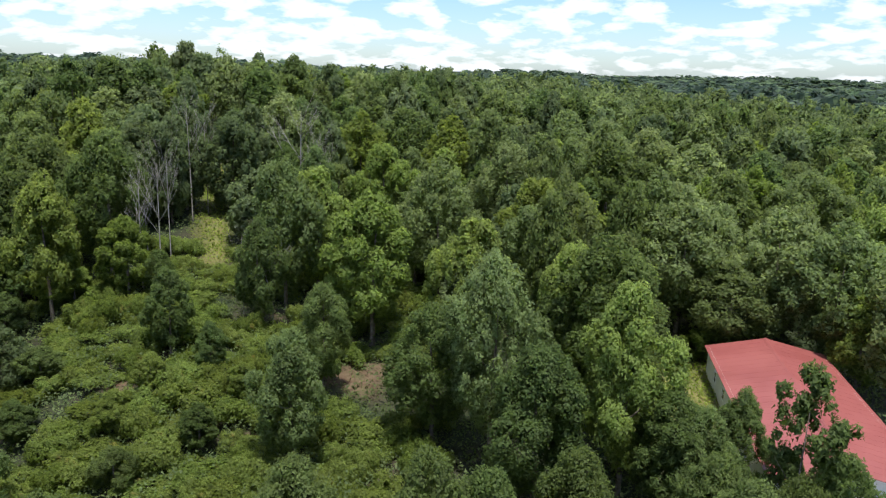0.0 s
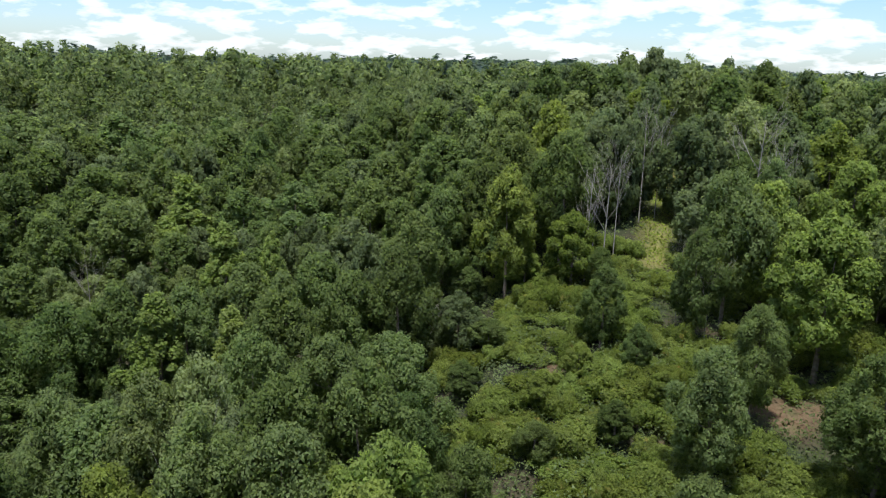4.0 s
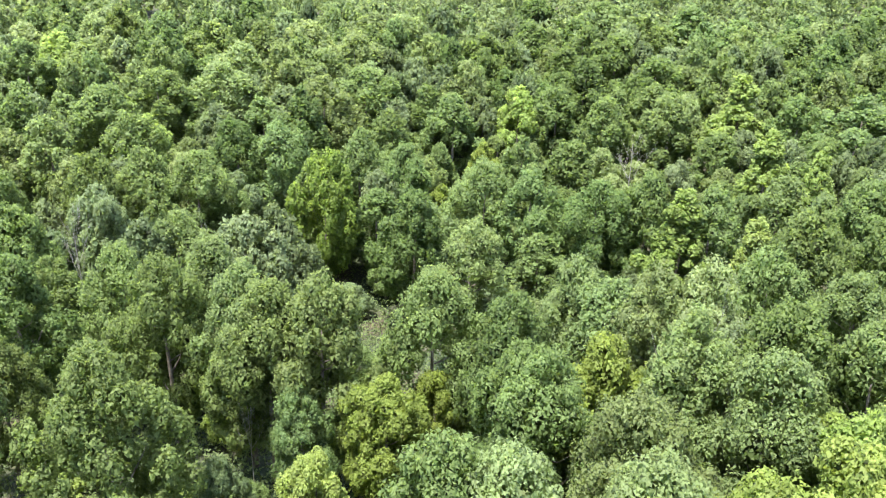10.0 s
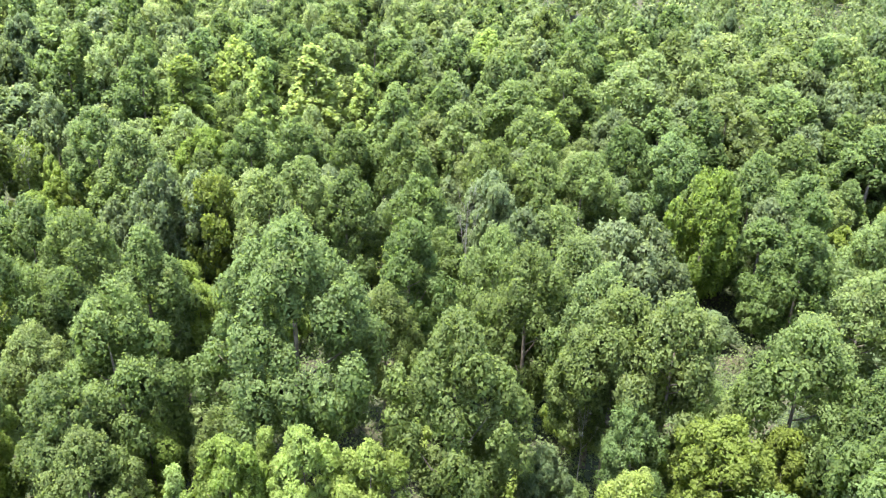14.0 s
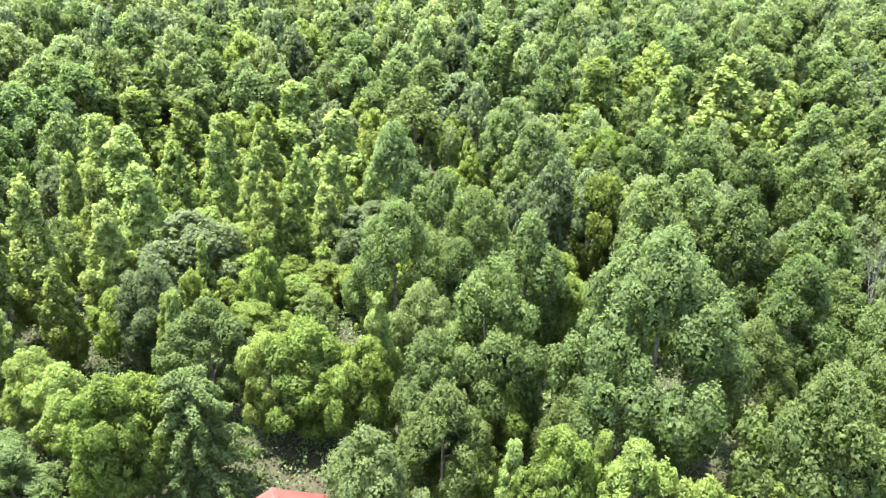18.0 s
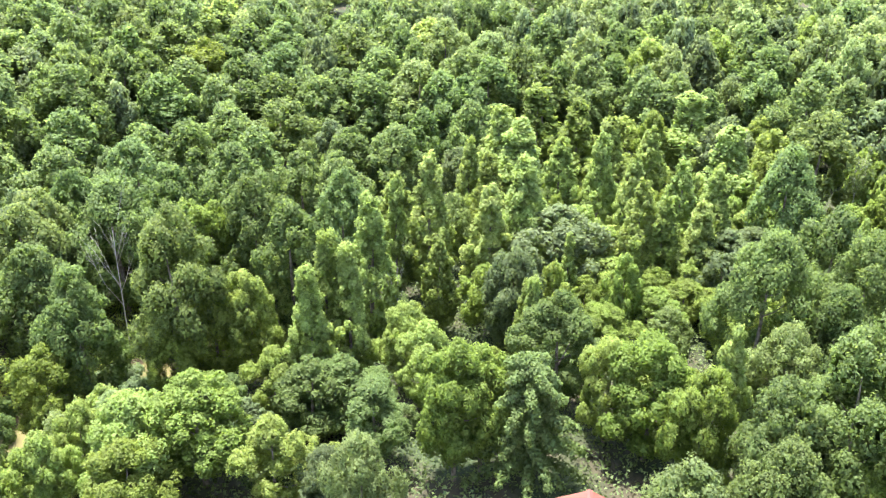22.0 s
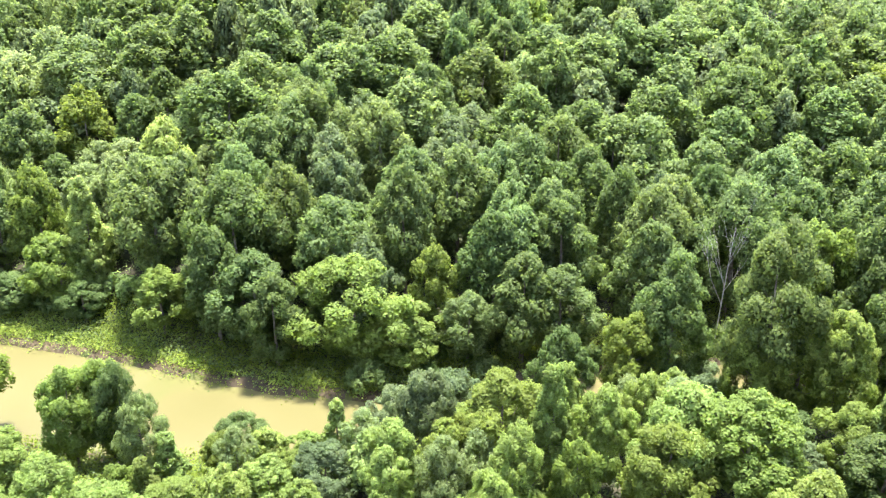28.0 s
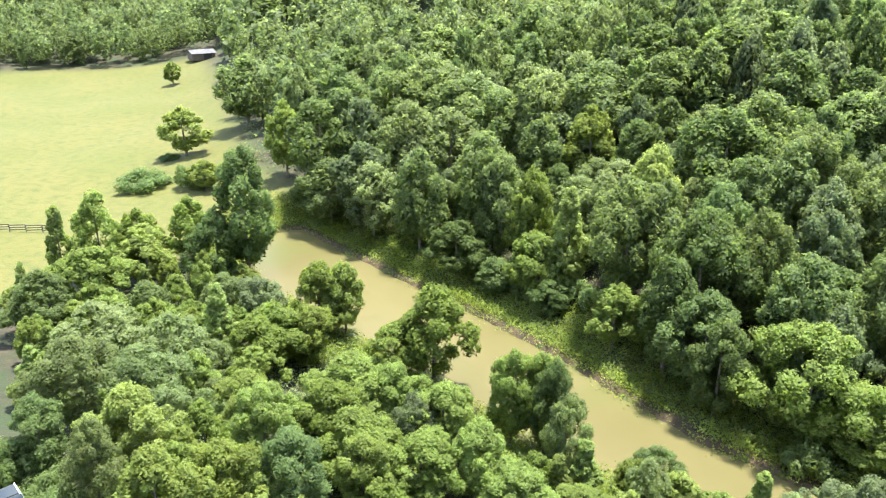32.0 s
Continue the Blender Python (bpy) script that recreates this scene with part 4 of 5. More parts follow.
# pond head
for kind, x, y, height, radius in [
    ("beech", -6.5, -35.4, 10.0, 2.5),
    ("willow", -5.0, -40.2, 6.0, 2.1),
    ("hickory", -2.0, -42.5, 8.0, 2.9),
    ("maple", -9.7, -45.5, 8.0, 3.0),
    ("hickory", 2.6, -47.4, 10.0, 4.5),
    ("maple", -5.6, -49.7, 8.0, 3.5),
    ("maple", -8.1, -50.9, 7.0, 4.2),
    ("hickory", -15.3, -51.3, 9.0, 3.0),
    ("hickory", -3.3, -54.9, 7.0, 2.7),
    ("poplar", -6.5, -55.6, 14.0, 2.3),
    ("poplar", -10.2, -57.6, 15.0, 2.4),
    ("hickory", -14.8, -56.6, 9.0, 2.7),
    ("poplar", -8.7, -58.9, 16.0, 2.6),
    ("hickory", 4.4, -60.3, 10.0, 2.7),
    ("hickory", -1.9, -62.0, 12.0, 3.0),
    ("hickory", 1.0, -63.0, 11.0, 3.7),
    ("oak", 3.7, -62.9, 18.2, 4.5),
    ("poplar", -5.0, -67.3, 12.0, 1.7),
    ("poplar", -14.1, -66.5, 17.0, 3.1),
]:
    plant(kind, x, y, height, radius, lod_at(x, y))

# pond head, more
for kind, x, y, height, radius in [
    ("poplar", -20.9, -66.3, 12.0, 2.2),
    ("maple", -6.7, -69.2, 17.0, 4.2),
    ("poplar", -19.1, -76.1, 15.0, 2.1),
    ("ash", -13.5, -77.3, 17.0, 4.2),
    ("poplar", -22.9, -75.6, 17.0, 3.3),
    ("ash", -4.2, -83.4, 17.0, 4.4),
    ("locust", 0.4, -85.0, 14.0, 3.5),
    ("poplar", -20.9, -83.4, 14.0, 3.4),
    ("hickory", 2.8, -86.5, 14.0, 4.5),
    ("maple", -14.5, -85.3, 17.0, 4.6),
    ("maple", -10.5, -86.9, 17.0, 4.7),
    ("maple", 4.2, -88.9, 17.0, 4.5),
    ("ash", -3.1, -96.0, 17.0, 5.2),
    ("maple", -24.3, -96.5, 17.0, 5.4),
    ("maple", -18.7, -99.2, 17.0, 5.4),
    ("maple", -6.6, -105.3, 17.0, 5.4),
    ("oak", 2.2, -108.0, 17.0, 5.4),
    ("maple", -30.2, -104.2, 17.0, 4.4),
    ("maple", 7.3, -108.8, 17.0, 5.3),
]:
    plant(kind, x, y, height, radius, lod_at(x, y))

# pond head, more
for kind, x, y, height, radius in [
    ("oak", -11.7, -116.4, 17.0, 7.0),
    ("oak", -3.6, -117.9, 17.0, 5.9),
    ("oak", -18.1, -123.7, 17.0, 6.4),
    ("maple", -27.0, -122.0, 17.0, 6.5),
    ("oak", -34.8, -122.7, 17.0, 6.6),
    ("maple", 5.5, -127.4, 17.0, 6.6),
    ("maple", -12.2, -127.4, 17.0, 6.6),
    ("ash", -22.2, -126.1, 17.0, 6.5),
    ("maple", 1.5, -134.0, 17.0, 6.4),
    ("oak", -30.5, -131.0, 17.0, 6.6),
    ("ash", -6.8, -136.3, 17.0, 6.7),
    ("oak", -27.4, -141.9, 17.0, 7.2),
    ("hickory", -1.6, -145.0, 16.0, 6.4),
    ("ash", -15.9, -147.6, 17.0, 7.3),
    ("ash", -9.6, -149.7, 17.0, 7.5),
    ("beech", -36.4, -146.0, 17.0, 6.6),
    ("oak", 3.9, -151.4, 17.0, 7.0),
    ("hickory", -44.4, -148.5, 16.0, 7.8),
    ("maple", -4.3, -157.4, 17.0, 7.4),
]:
    plant(kind, x, y, height, radius, lod_at(x, y))

# far bank
for kind, x, y, height, radius in [
    ("hickory", 15.9, -34.0, 8.7, 2.2),
    ("hickory", 16.1, -38.3, 10.0, 2.5),
    ("hickory", 12.4, -40.1, 9.0, 2.2),
    ("hickory", 7.3, -43.4, 9.0, 3.6),
    ("poplar", 15.9, -44.2, 11.9, 2.2),
    ("hickory", 6.9, -47.0, 10.0, 3.9),
    ("hickory", 12.4, -45.8, 9.8, 2.5),
    ("hickory", 20.0, -44.2, 10.0, 3.8),
    ("poplar", 15.8, -46.4, 11.0, 1.8),
    ("hickory", 10.7, -50.4, 8.9, 2.2),
    ("maple", 20.1, -57.1, 11.2, 3.1),
    ("hickory", 15.0, -62.7, 11.7, 3.5),
    ("maple", 12.3, -65.4, 17.1, 4.3),
    ("willow", 10.5, -67.2, 5.9, 3.5),
    ("ash", 32.7, -63.0, 9.3, 3.7),
    ("maple", 27.9, -66.4, 13.9, 4.4),
    ("maple", 24.7, -69.2, 12.0, 4.0),
    ("maple", 32.9, -69.0, 16.9, 4.5),
    ("maple", 17.4, -75.0, 16.6, 4.2),
]:
    plant(kind, x, y, height, radius, lod_at(x, y))

# far bank, more
for kind, x, y, height, radius in [
    ("maple", 32.0, -72.2, 16.9, 4.6),
    ("maple", 27.4, -75.7, 16.8, 4.2),
    ("oak", 18.7, -80.9, 16.9, 4.2),
    ("maple", 34.5, -76.1, 17.0, 4.2),
    ("maple", 30.3, -77.8, 16.9, 4.2),
    ("ash", 10.5, -85.4, 16.8, 6.3),
    ("oak", 17.9, -84.1, 17.0, 4.2),
    ("ash", 23.7, -83.7, 17.0, 4.2),
    ("ash", 14.8, -89.3, 16.9, 4.9),
    ("ash", 39.7, -83.6, 16.9, 4.5),
    ("maple", 29.3, -88.3, 16.8, 5.0),
    ("maple", 37.3, -87.4, 17.0, 5.1),
    ("maple", 18.0, -100.4, 16.9, 5.4),
    ("ash", 9.1, -102.1, 16.9, 5.5),
    ("oak", 36.7, -96.8, 16.9, 4.7),
    ("maple", 30.4, -101.5, 16.9, 5.4),
    ("oak", 26.1, -102.7, 17.0, 5.5),
    ("oak", 35.9, -104.5, 16.9, 6.4),
    ("oak", 45.1, -103.1, 16.8, 5.9),
]:
    plant(kind, x, y, height, radius, lod_at(x, y))

# far bank, more
for kind, x, y, height, radius in [
    ("maple", 17.5, -114.2, 17.0, 5.8),
    ("oak", 28.1, -115.6, 16.9, 6.0),
    ("oak", 57.0, -111.8, 16.8, 6.4),
    ("ash", 29.3, -125.6, 16.9, 6.4),
    ("oak", 18.6, -127.7, 17.0, 6.6),
    ("maple", 43.0, -126.4, 16.8, 6.3),
    ("ash", 50.7, -125.1, 17.0, 7.9),
    ("ash", 58.0, -122.4, 16.8, 5.7),
    ("maple", 35.6, -133.8, 16.9, 6.7),
    ("ash", 40.2, -133.0, 16.9, 6.9),
    ("oak", 33.2, -140.6, 16.9, 8.0),
]:
    plant(kind, x, y, height, radius, lod_at(x, y))

# field side
for kind, x, y, height, radius in [
    ("beech", 21.0, -37.5, 7.9, 2.5),
    ("hickory", 25.4, -37.2, 8.8, 2.8),
    ("willow", 31.5, -36.9, 5.0, 3.0),
    ("willow", 25.8, -42.8, 9.9, 3.1),
    ("hickory", 34.1, -36.5, 3.7, 2.2),
    ("willow", 27.0, -48.5, 8.6, 4.0),
    ("willow", 31.5, -46.9, 7.0, 2.9),
    ("oak", 41.7, -38.1, 5.8, 2.7),
    ("hickory", 37.7, -59.5, 7.8, 4.6),
    ("hickory", 43.5, -57.4, 12.9, 6.8),
    ("maple", 49.8, -52.0, 11.9, 3.5),
    ("hickory", 37.8, -64.8, 12.8, 3.2),
    ("willow", 44.9, -61.3, 13.0, 4.3),
    ("ash", 54.0, -53.5, 13.0, 5.4),
    ("maple", 48.9, -61.4, 16.9, 5.0),
    ("maple", 58.5, -52.4, 15.3, 4.0),
    ("oak", 59.8, -57.6, 17.8, 5.2),
    ("ash", 45.2, -70.2, 17.9, 4.6),
    ("oak", 56.9, -63.2, 17.0, 4.2),
]:
    plant(kind, x, y, height, radius, lod_at(x, y))

# field side, more
for kind, x, y, height, radius in [
    ("maple", 63.4, -62.5, 16.8, 4.4),
    ("oak", 42.9, -79.1, 16.8, 4.9),
    ("maple", 68.5, -58.3, 16.8, 4.3),
    ("maple", 48.3, -76.5, 16.7, 4.9),
    ("willow", 56.9, -72.3, 13.9, 4.1),
    ("willow", 48.5, -82.3, 13.9, 4.3),
    ("maple", 66.3, -68.8, 16.8, 5.5),
    ("willow", 60.4, -76.5, 13.7, 4.7),
    ("ash", 65.1, -74.6, 17.0, 5.0),
    ("oak", 57.1, -82.7, 16.9, 5.2),
    ("willow", 50.7, -90.8, 13.9, 5.1),
    ("oak", 67.2, -79.4, 16.8, 7.1),
    ("oak", 75.4, -73.1, 17.0, 6.7),
    ("maple", 57.3, -91.0, 17.0, 6.2),
    ("ash", 70.2, -84.7, 17.0, 5.4),
    ("oak", 76.4, -80.6, 17.0, 6.2),
    ("ash", 59.5, -98.4, 17.0, 5.9),
    ("ash", 69.7, -95.9, 16.9, 5.9),
    ("oak", 73.0, -93.4, 17.0, 7.9),
]:
    plant(kind, x, y, height, radius, lod_at(x, y))

# field side, more
for kind, x, y, height, radius in [
    ("maple", 69.9, -101.8, 16.9, 7.0),
    ("oak", 69.1, -106.0, 17.0, 6.3),
    ("ash", 86.6, -95.6, 17.0, 7.5),
    ("maple", 99.4, -95.0, 17.0, 8.0),
    ("maple", 71.1, -118.3, 16.9, 7.4),
]:
    plant(kind, x, y, height, radius, lod_at(x, y))

# field edge
for kind, x, y, height, radius in [
    ("hickory", 40.9, -24.1, 6.7, 3.5),
    ("hickory", 38.8, -28.3, 4.8, 2.9),
    ("hickory", 46.9, -18.8, 6.9, 4.0),
    ("hickory", 45.5, -23.0, 7.9, 3.1),
    ("oak", 45.2, -31.3, 9.0, 2.2),
    ("willow", 53.0, -20.9, 6.8, 2.9),
    ("hickory", 52.6, -23.2, 7.9, 3.4),
    ("ash", 50.1, -33.0, 11.0, 2.7),
    ("hickory", 57.5, -20.4, 8.0, 3.4),
    ("hickory", 53.4, -30.5, 10.9, 3.0),
    ("hickory", 51.9, -33.0, 11.0, 2.8),
    ("hickory", 67.2, -28.4, 12.0, 4.7),
    ("hickory", 68.7, -24.6, 7.9, 3.6),
    ("hickory", 65.2, -50.5, 8.4, 4.1),
    ("oak", 69.6, -54.7, 17.9, 5.2),
    ("maple", 75.6, -47.9, 5.2, 3.1),
    ("poplar", 77.1, -51.1, 15.0, 2.9),
    ("locust", 79.6, -48.2, 9.9, 4.3),
    ("maple", 84.8, -45.0, 5.8, 3.5),
]:
    plant(kind, x, y, height, radius, lod_at(x, y))

# field edge, more
for kind, x, y, height, radius in [
    ("hickory", 76.2, -63.2, 15.8, 4.4),
    ("hickory", 85.6, -50.7, 15.9, 4.0),
    ("maple", 91.7, -42.4, 9.3, 4.5),
    ("oak", 91.7, -49.1, 16.9, 4.5),
    ("oak", 95.0, -48.1, 17.0, 4.8),
    ("ash", 100.8, -40.2, 16.8, 5.0),
    ("oak", 102.8, -51.6, 17.0, 5.9),
    ("beech", 110.2, -36.1, 12.9, 4.7),
    ("ash", 100.0, -59.7, 16.9, 6.0),
    ("hickory", 97.9, -67.7, 15.9, 5.1),
    ("beech", 113.7, -50.7, 17.0, 7.2),
    ("beech", 119.9, -46.1, 16.9, 6.2),
    ("maple", 99.3, -82.4, 16.9, 6.5),
    ("oak", 115.0, -60.5, 16.8, 6.5),
    ("beech", 107.9, -76.0, 17.0, 7.8),
    ("beech", 113.4, -69.4, 16.9, 6.7),
    ("oak", 123.6, -55.5, 17.0, 7.1),
    ("beech", 123.7, -60.0, 16.9, 7.8),
    ("oak", 131.5, -47.9, 16.9, 7.2),
]:
    plant(kind, x, y, height, radius, lod_at(x, y))

# field edge, more
for kind, x, y, height, radius in [
    ("maple", 111.9, -89.0, 16.9, 8.0),
    ("beech", 135.3, -56.3, 17.0, 8.0),
    ("oak", 153.8, -66.3, 16.9, 8.0),
    ("oak", 155.8, -80.8, 16.9, 8.0),
]:
    plant(kind, x, y, height, radius, lod_at(x, y))

# drive
for kind, x, y, height, radius in [
    ("hickory", 42.5, 0.9, 10.0, 3.5),
    ("hickory", 44.4, -3.2, 9.0, 3.4),
    ("ash", 45.3, -8.1, 8.9, 3.2),
    ("hickory", 46.5, -13.7, 7.7, 2.7),
    ("hickory", 50.6, -14.2, 7.7, 4.3),
    ("hickory", 53.0, -7.6, 9.0, 3.1),
    ("hickory", 54.5, 2.0, 9.0, 3.9),
    ("hickory", 53.4, -13.1, 8.9, 3.9),
    ("hickory", 57.6, -7.0, 8.0, 3.3),
    ("hickory", 60.2, -17.0, 7.9, 4.7),
    ("beech", 63.5, 0.6, 9.0, 4.5),
    ("beech", 73.0, -2.4, 9.0, 3.9),
    ("hickory", 73.7, -10.7, 7.9, 4.2),
    ("poplar", 75.2, -7.2, 11.0, 2.4),
    ("beech", 75.9, 4.6, 10.0, 5.1),
    ("hickory", 75.7, -16.6, 7.9, 3.7),
    ("hickory", 76.9, -12.9, 8.0, 3.8),
    ("hickory", 81.9, -22.8, 10.1, 3.2),
    ("hickory", 83.6, -20.1, 9.9, 3.9),
]:
    plant(kind, x, y, height, radius, lod_at(x, y))

# drive, more
for kind, x, y, height, radius in [
    ("willow", 85.0, -13.3, 7.8, 3.4),
    ("hickory", 99.8, 5.6, 9.0, 4.9),
    ("ash", 104.0, -10.7, 11.0, 5.0),
    ("maple", 103.4, -14.9, 21.0, 5.2),
    ("hickory", 107.0, -1.5, 9.0, 4.5),
    ("poplar", 107.6, 9.0, 12.8, 2.1),
    ("hickory", 109.9, 4.2, 13.4, 3.5),
    ("hickory", 110.5, -1.1, 10.3, 3.7),
    ("hickory", 112.7, -8.2, 10.7, 3.9),
    ("willow", 114.5, -35.8, 13.9, 6.4),
    ("beech", 120.8, -32.0, 11.3, 5.9),
    ("maple", 124.8, -30.8, 8.5, 5.1),
    ("oak", 129.5, -32.6, 16.9, 6.9),
    ("hickory", 140.5, -29.0, 14.9, 4.3),
    ("hickory", 145.3, -14.4, 6.0, 3.6),
    ("ash", 141.9, -40.4, 17.0, 7.5),
    ("hickory", 173.5, -13.8, 11.0, 5.9),
    ("oak", 185.1, -29.7, 17.0, 7.7),
    ("hickory", 269.3, -19.9, 8.0, 3.2),
]:
    plant(kind, x, y, height, radius, lod_at(x, y))

# rest
for kind, x, y, height, radius in [
    ("beech", 48.8, 4.5, 9.0, 2.5),
    ("maple", 57.3, 8.7, 7.6, 2.8),
    ("beech", 65.2, 6.1, 10.0, 4.3),
    ("ash", 91.9, 10.7, 9.0, 4.4),
]:
    plant(kind, x, y, height, radius, lod_at(x, y))

# the standing dead trees: x, y, height, reach
DEAD_AT = [
    (-20.5, 107.6, 16.1, 4.9),
    (-17.3, 105.1, 14.2, 3.5),
    (-17.4, 75.0, 9.2, 2.8),
    (-18.6, 74.2, 8.3, 1.6),
    (-32.3, 96.2, 16.2, 3.3),
    (-31.2, 99.2, 14.2, 2.5),
    (-31.6, 85.9, 14.2, 2.6),
    (-33.7, 84.5, 13.3, 1.9),
    (-20.5, 75.3, 10.2, 1.3),
    (-99.4, 59.8, 13.2, 3.3),
    (-32.5, 79.6, 14.2, 2.8),
    (-31.4, 82.2, 14.2, 3.2),
    (-61.8, 76.0, 14.2, 2.8),
    (-43.9, 63.9, 9.3, 2.2),
    (-32.9, 28.4, 14.2, 1.8),
    (-76.6, -14.5, 15.3, 1.9),
    (-78.0, -2.4, 14.3, 1.6),
    (-45.0, 0.3, 8.5, 1.2),
    (-16.6, -65.9, 10.3, 1.2),
    (-77.7, -71.3, 13.1, 1.5),
    (10.3, -79.8, 16.4, 3.0),
    (4.6, -79.9, 12.4, 1.8),
    (-32.9, 25.3, 15.3, 2.0),
    (-57.6, 16.8, 8.2, 1.2),
]
PLACED += [(x, y, 2.0) for x, y, height, reach in DEAD_AT]

# ---- the forest between the chosen trees ----
MIX = ["oak", "maple", "ash", "beech", "ash", "oak", "willow", "hickory"]


SHRUBS = []
LIGHT = ["hickory", "beech", "hickory", "poplar"]


def scatter(r0, r1, az0, az1, gap, lod, keep=lambda az, r: True, heights=(13, 19), radii=(3.2, 5.6), room=0.62, kinds=None):
    area = (r1 * r1 - r0 * r0) * radians(az1 - az0) / 2
    for _ in range(int(area / gap ** 2 * 5)):
        az, r = rng.uniform(az0, az1), math.sqrt(rng.uniform(r0 * r0, r1 * r1))
        x, y = plan(az, r)
        rad = rng.uniform(*radii)
        if 15.4 < az < 18.6 and 70 < r < 92 or not keep(az, r) or clear(x, y, rad * 0.7 + (7.0 if 229 < az < 262 and r > 70 else 1.0)) < 0:
            continue
        if any((x - px) ** 2 + (y - py) ** 2 < (room * (rad + pr)) ** 2 for px, py, pr in PLACED):
            continue
        kind = (kinds or MIX)[int(rng.integers(0, len(kinds or MIX)))]
        if COUNT[kind] > 270:
            kind = min(kinds or MIX, key=COUNT.get)
        if kind == "poplar":
            rad *= 0.65
        plant(kind, x, y, rng.uniform(*heights), rad, lod)


scatter(66, 112, 128, 160, 4.6, 1, lambda az, r: True, (5, 10), (1.8, 3.0), 0.5, ["poplar", "hickory", "locust", "hickory"])
scatter(44, 58, 185, 236, 4.6, 1, lambda az, r: True, (4, 8), (1.8, 3.0), 0.55, LIGHT)
scatter(72, 130, -34, -6, 6.5, 1, lambda az, r: True, (12, 18), (3.2, 5.2), 0.62, ["beech", "hickory", "beech", "oak"])
scatter(34, 108, 236, 279, 5.0, 1, lambda az, r: (r < 52 or az > 250 and r < 60 or az > 262) and not (az > 279.5 and 42 < r < 58), (4, 7), (1.8, 3.0), 0.6, LIGHT)
scatter(30, 62, 222, 278, 5.5, 3, lambda az, r: not (az < 250 and r > 50), (2.5, 5.5), (1.5, 2.6), 0.7, ["oak", "maple", "hickory", "maple"])
scatter(30, 62, -30, 222, 6.0, 3, lambda az, r: not (-8 < az < 42 or 58 < az < 86 and r > 46 or 196 < az < 250 and r > 50), (2.5, 5.5), (1.6, 2.8), 0.7)
scatter(62, 84, -30, 278, 6.5, 1, lambda az, r: not (-8 < az < 42 or 183 < az < 262 or 58 < az < 86 and r < 76), (4, 8), (2.2, 3.6), 0.7)
scatter(126, 172, -34, 278, 7.0, 3, lambda az, r: True, (12, 19), (3.6, 5.8), 0.5, ["ash", "maple", "willow", "oak", "ash", "hickory", "beech"])
scatter(80, 130, -34, 278, 7.5, 1, lambda az, r: not (5 < az < 38 and r < 92), (8, 14), (3.0, 5.0), 0.56)
BUSHES = []
for _ in range(900):
    az, r = rng.uniform(183, 262), rng.uniform(62, 150)
    x, y = plan(az, r)
    d = polygon_distance(np.array([x]), np.array([y]), POND)[0]
    wide = 1.2 if az < 229 else 5.5
    s = rng.uniform(0.7, 1.3)
    if wide < d < wide + 4.5 and polygon_distance(np.array([x]), np.array([y]), FIELD)[0] > 2 and (az < 229 or math.hypot(x, y) > 78) and not any((x - px) ** 2 + (y - py) ** 2 < (0.8 * (1.9 * s + pr)) ** 2 for px, py, pr in BUSHES):
        plant("bush", x, y, rng.uniform(2.0, 4.2), 1.9 * s, 1)
        BUSHES.append((x, y, 1.9 * s))
for _ in range(2600):
    az, r = rng.uniform(0, 40), math.sqrt(rng.uniform(44 ** 2, 94 ** 2))
    x, y = plan(az, r)
    s = rng.uniform(0.7, 1.7)
    if clear(x, y, 1.0) > 0 and bare(np.array(x), np.array(y)) < 0.3 and ripple(np.array(x), np.array(y), 0.23) > -0.45 and not any((x - px) ** 2 + (y - py) ** 2 < (0.42 * (1.7 * s + pr)) ** 2 for px, py, pr in PLACED) and len(SHRUBS) < 300:
        SHRUBS.append(plant("shrub", x, y, rng.uniform(1.0, 3.4), 1.7 * s, 0))


# ---- far woods ----
def far_woods(name, bands, label, leaf="woods"):
    vs, fs, tones = [], [], []
    for r0, r1, az0, az1, gap, leaves, size, scale in bands:
        kit = []
        for k in range(6):
            rs = np.random.default_rng(k + 40)
            lobes = lobes_for("poplar" if k == 5 else "oak", 17, 3.4 if k == 5 else 5.0, rs)
            few = max(12, min(70, leaves // 6))
            lobes = lobes[rs.permutation(len(lobes))[:few]] * np.array([1, 1, 1, 1.5 * (70 / few) ** 0.4])
            kit.append(leaf_cloud(lobes, leaves, size, rs, 0.0, 0.2))
        n = int((r1 * r1 - r0 * r0) * radians(az1 - az0) / 2 / gap ** 2)
        az, r = rng.uniform(az0, az1, n), np.sqrt(rng.uniform(r0 * r0, r1 * r1, n))
        x, y = -np.sin(np.radians(az)) * r, np.cos(np.radians(az)) * r
        ok = np.minimum.reduce([polygon_distance(x, y, p) for p in (POND, FIELD, LAWN)]) > 3.0
        x, y = x[ok], y[ok]
        z = ground(x, y)
        for k in range(len(x)):
            a, s, hs = rng.uniform(0, 6.28), rng.uniform(0.7, 1.2) * scale, rng.uniform(0.7, 1.1)
            v, f = kit[int(rng.integers(0, len(kit)))]
            c, q = math.cos(a), math.sin(a)
            vs.append(np.stack([(v[:, 0] * c - v[:, 1] * q) * s + x[k], (v[:, 0] * q + v[:, 1] * c) * s + y[k], v[:, 2] * hs * min(scale, 1.1) + z[k]], 1))
            fs.append(np.stack([f[:, 0] * c - f[:, 1] * q, f[:, 0] * q + f[:, 1] * c, f[:, 2]], 1))
            tones.append(np.full(len(v), rng.uniform(0, 1)))
    tagged(new(name, leaf_mesh(name, np.vstack(vs), np.vstack(fs), LEAF[leaf], np.concatenate(tones))), label, "woods", kind="stuff")


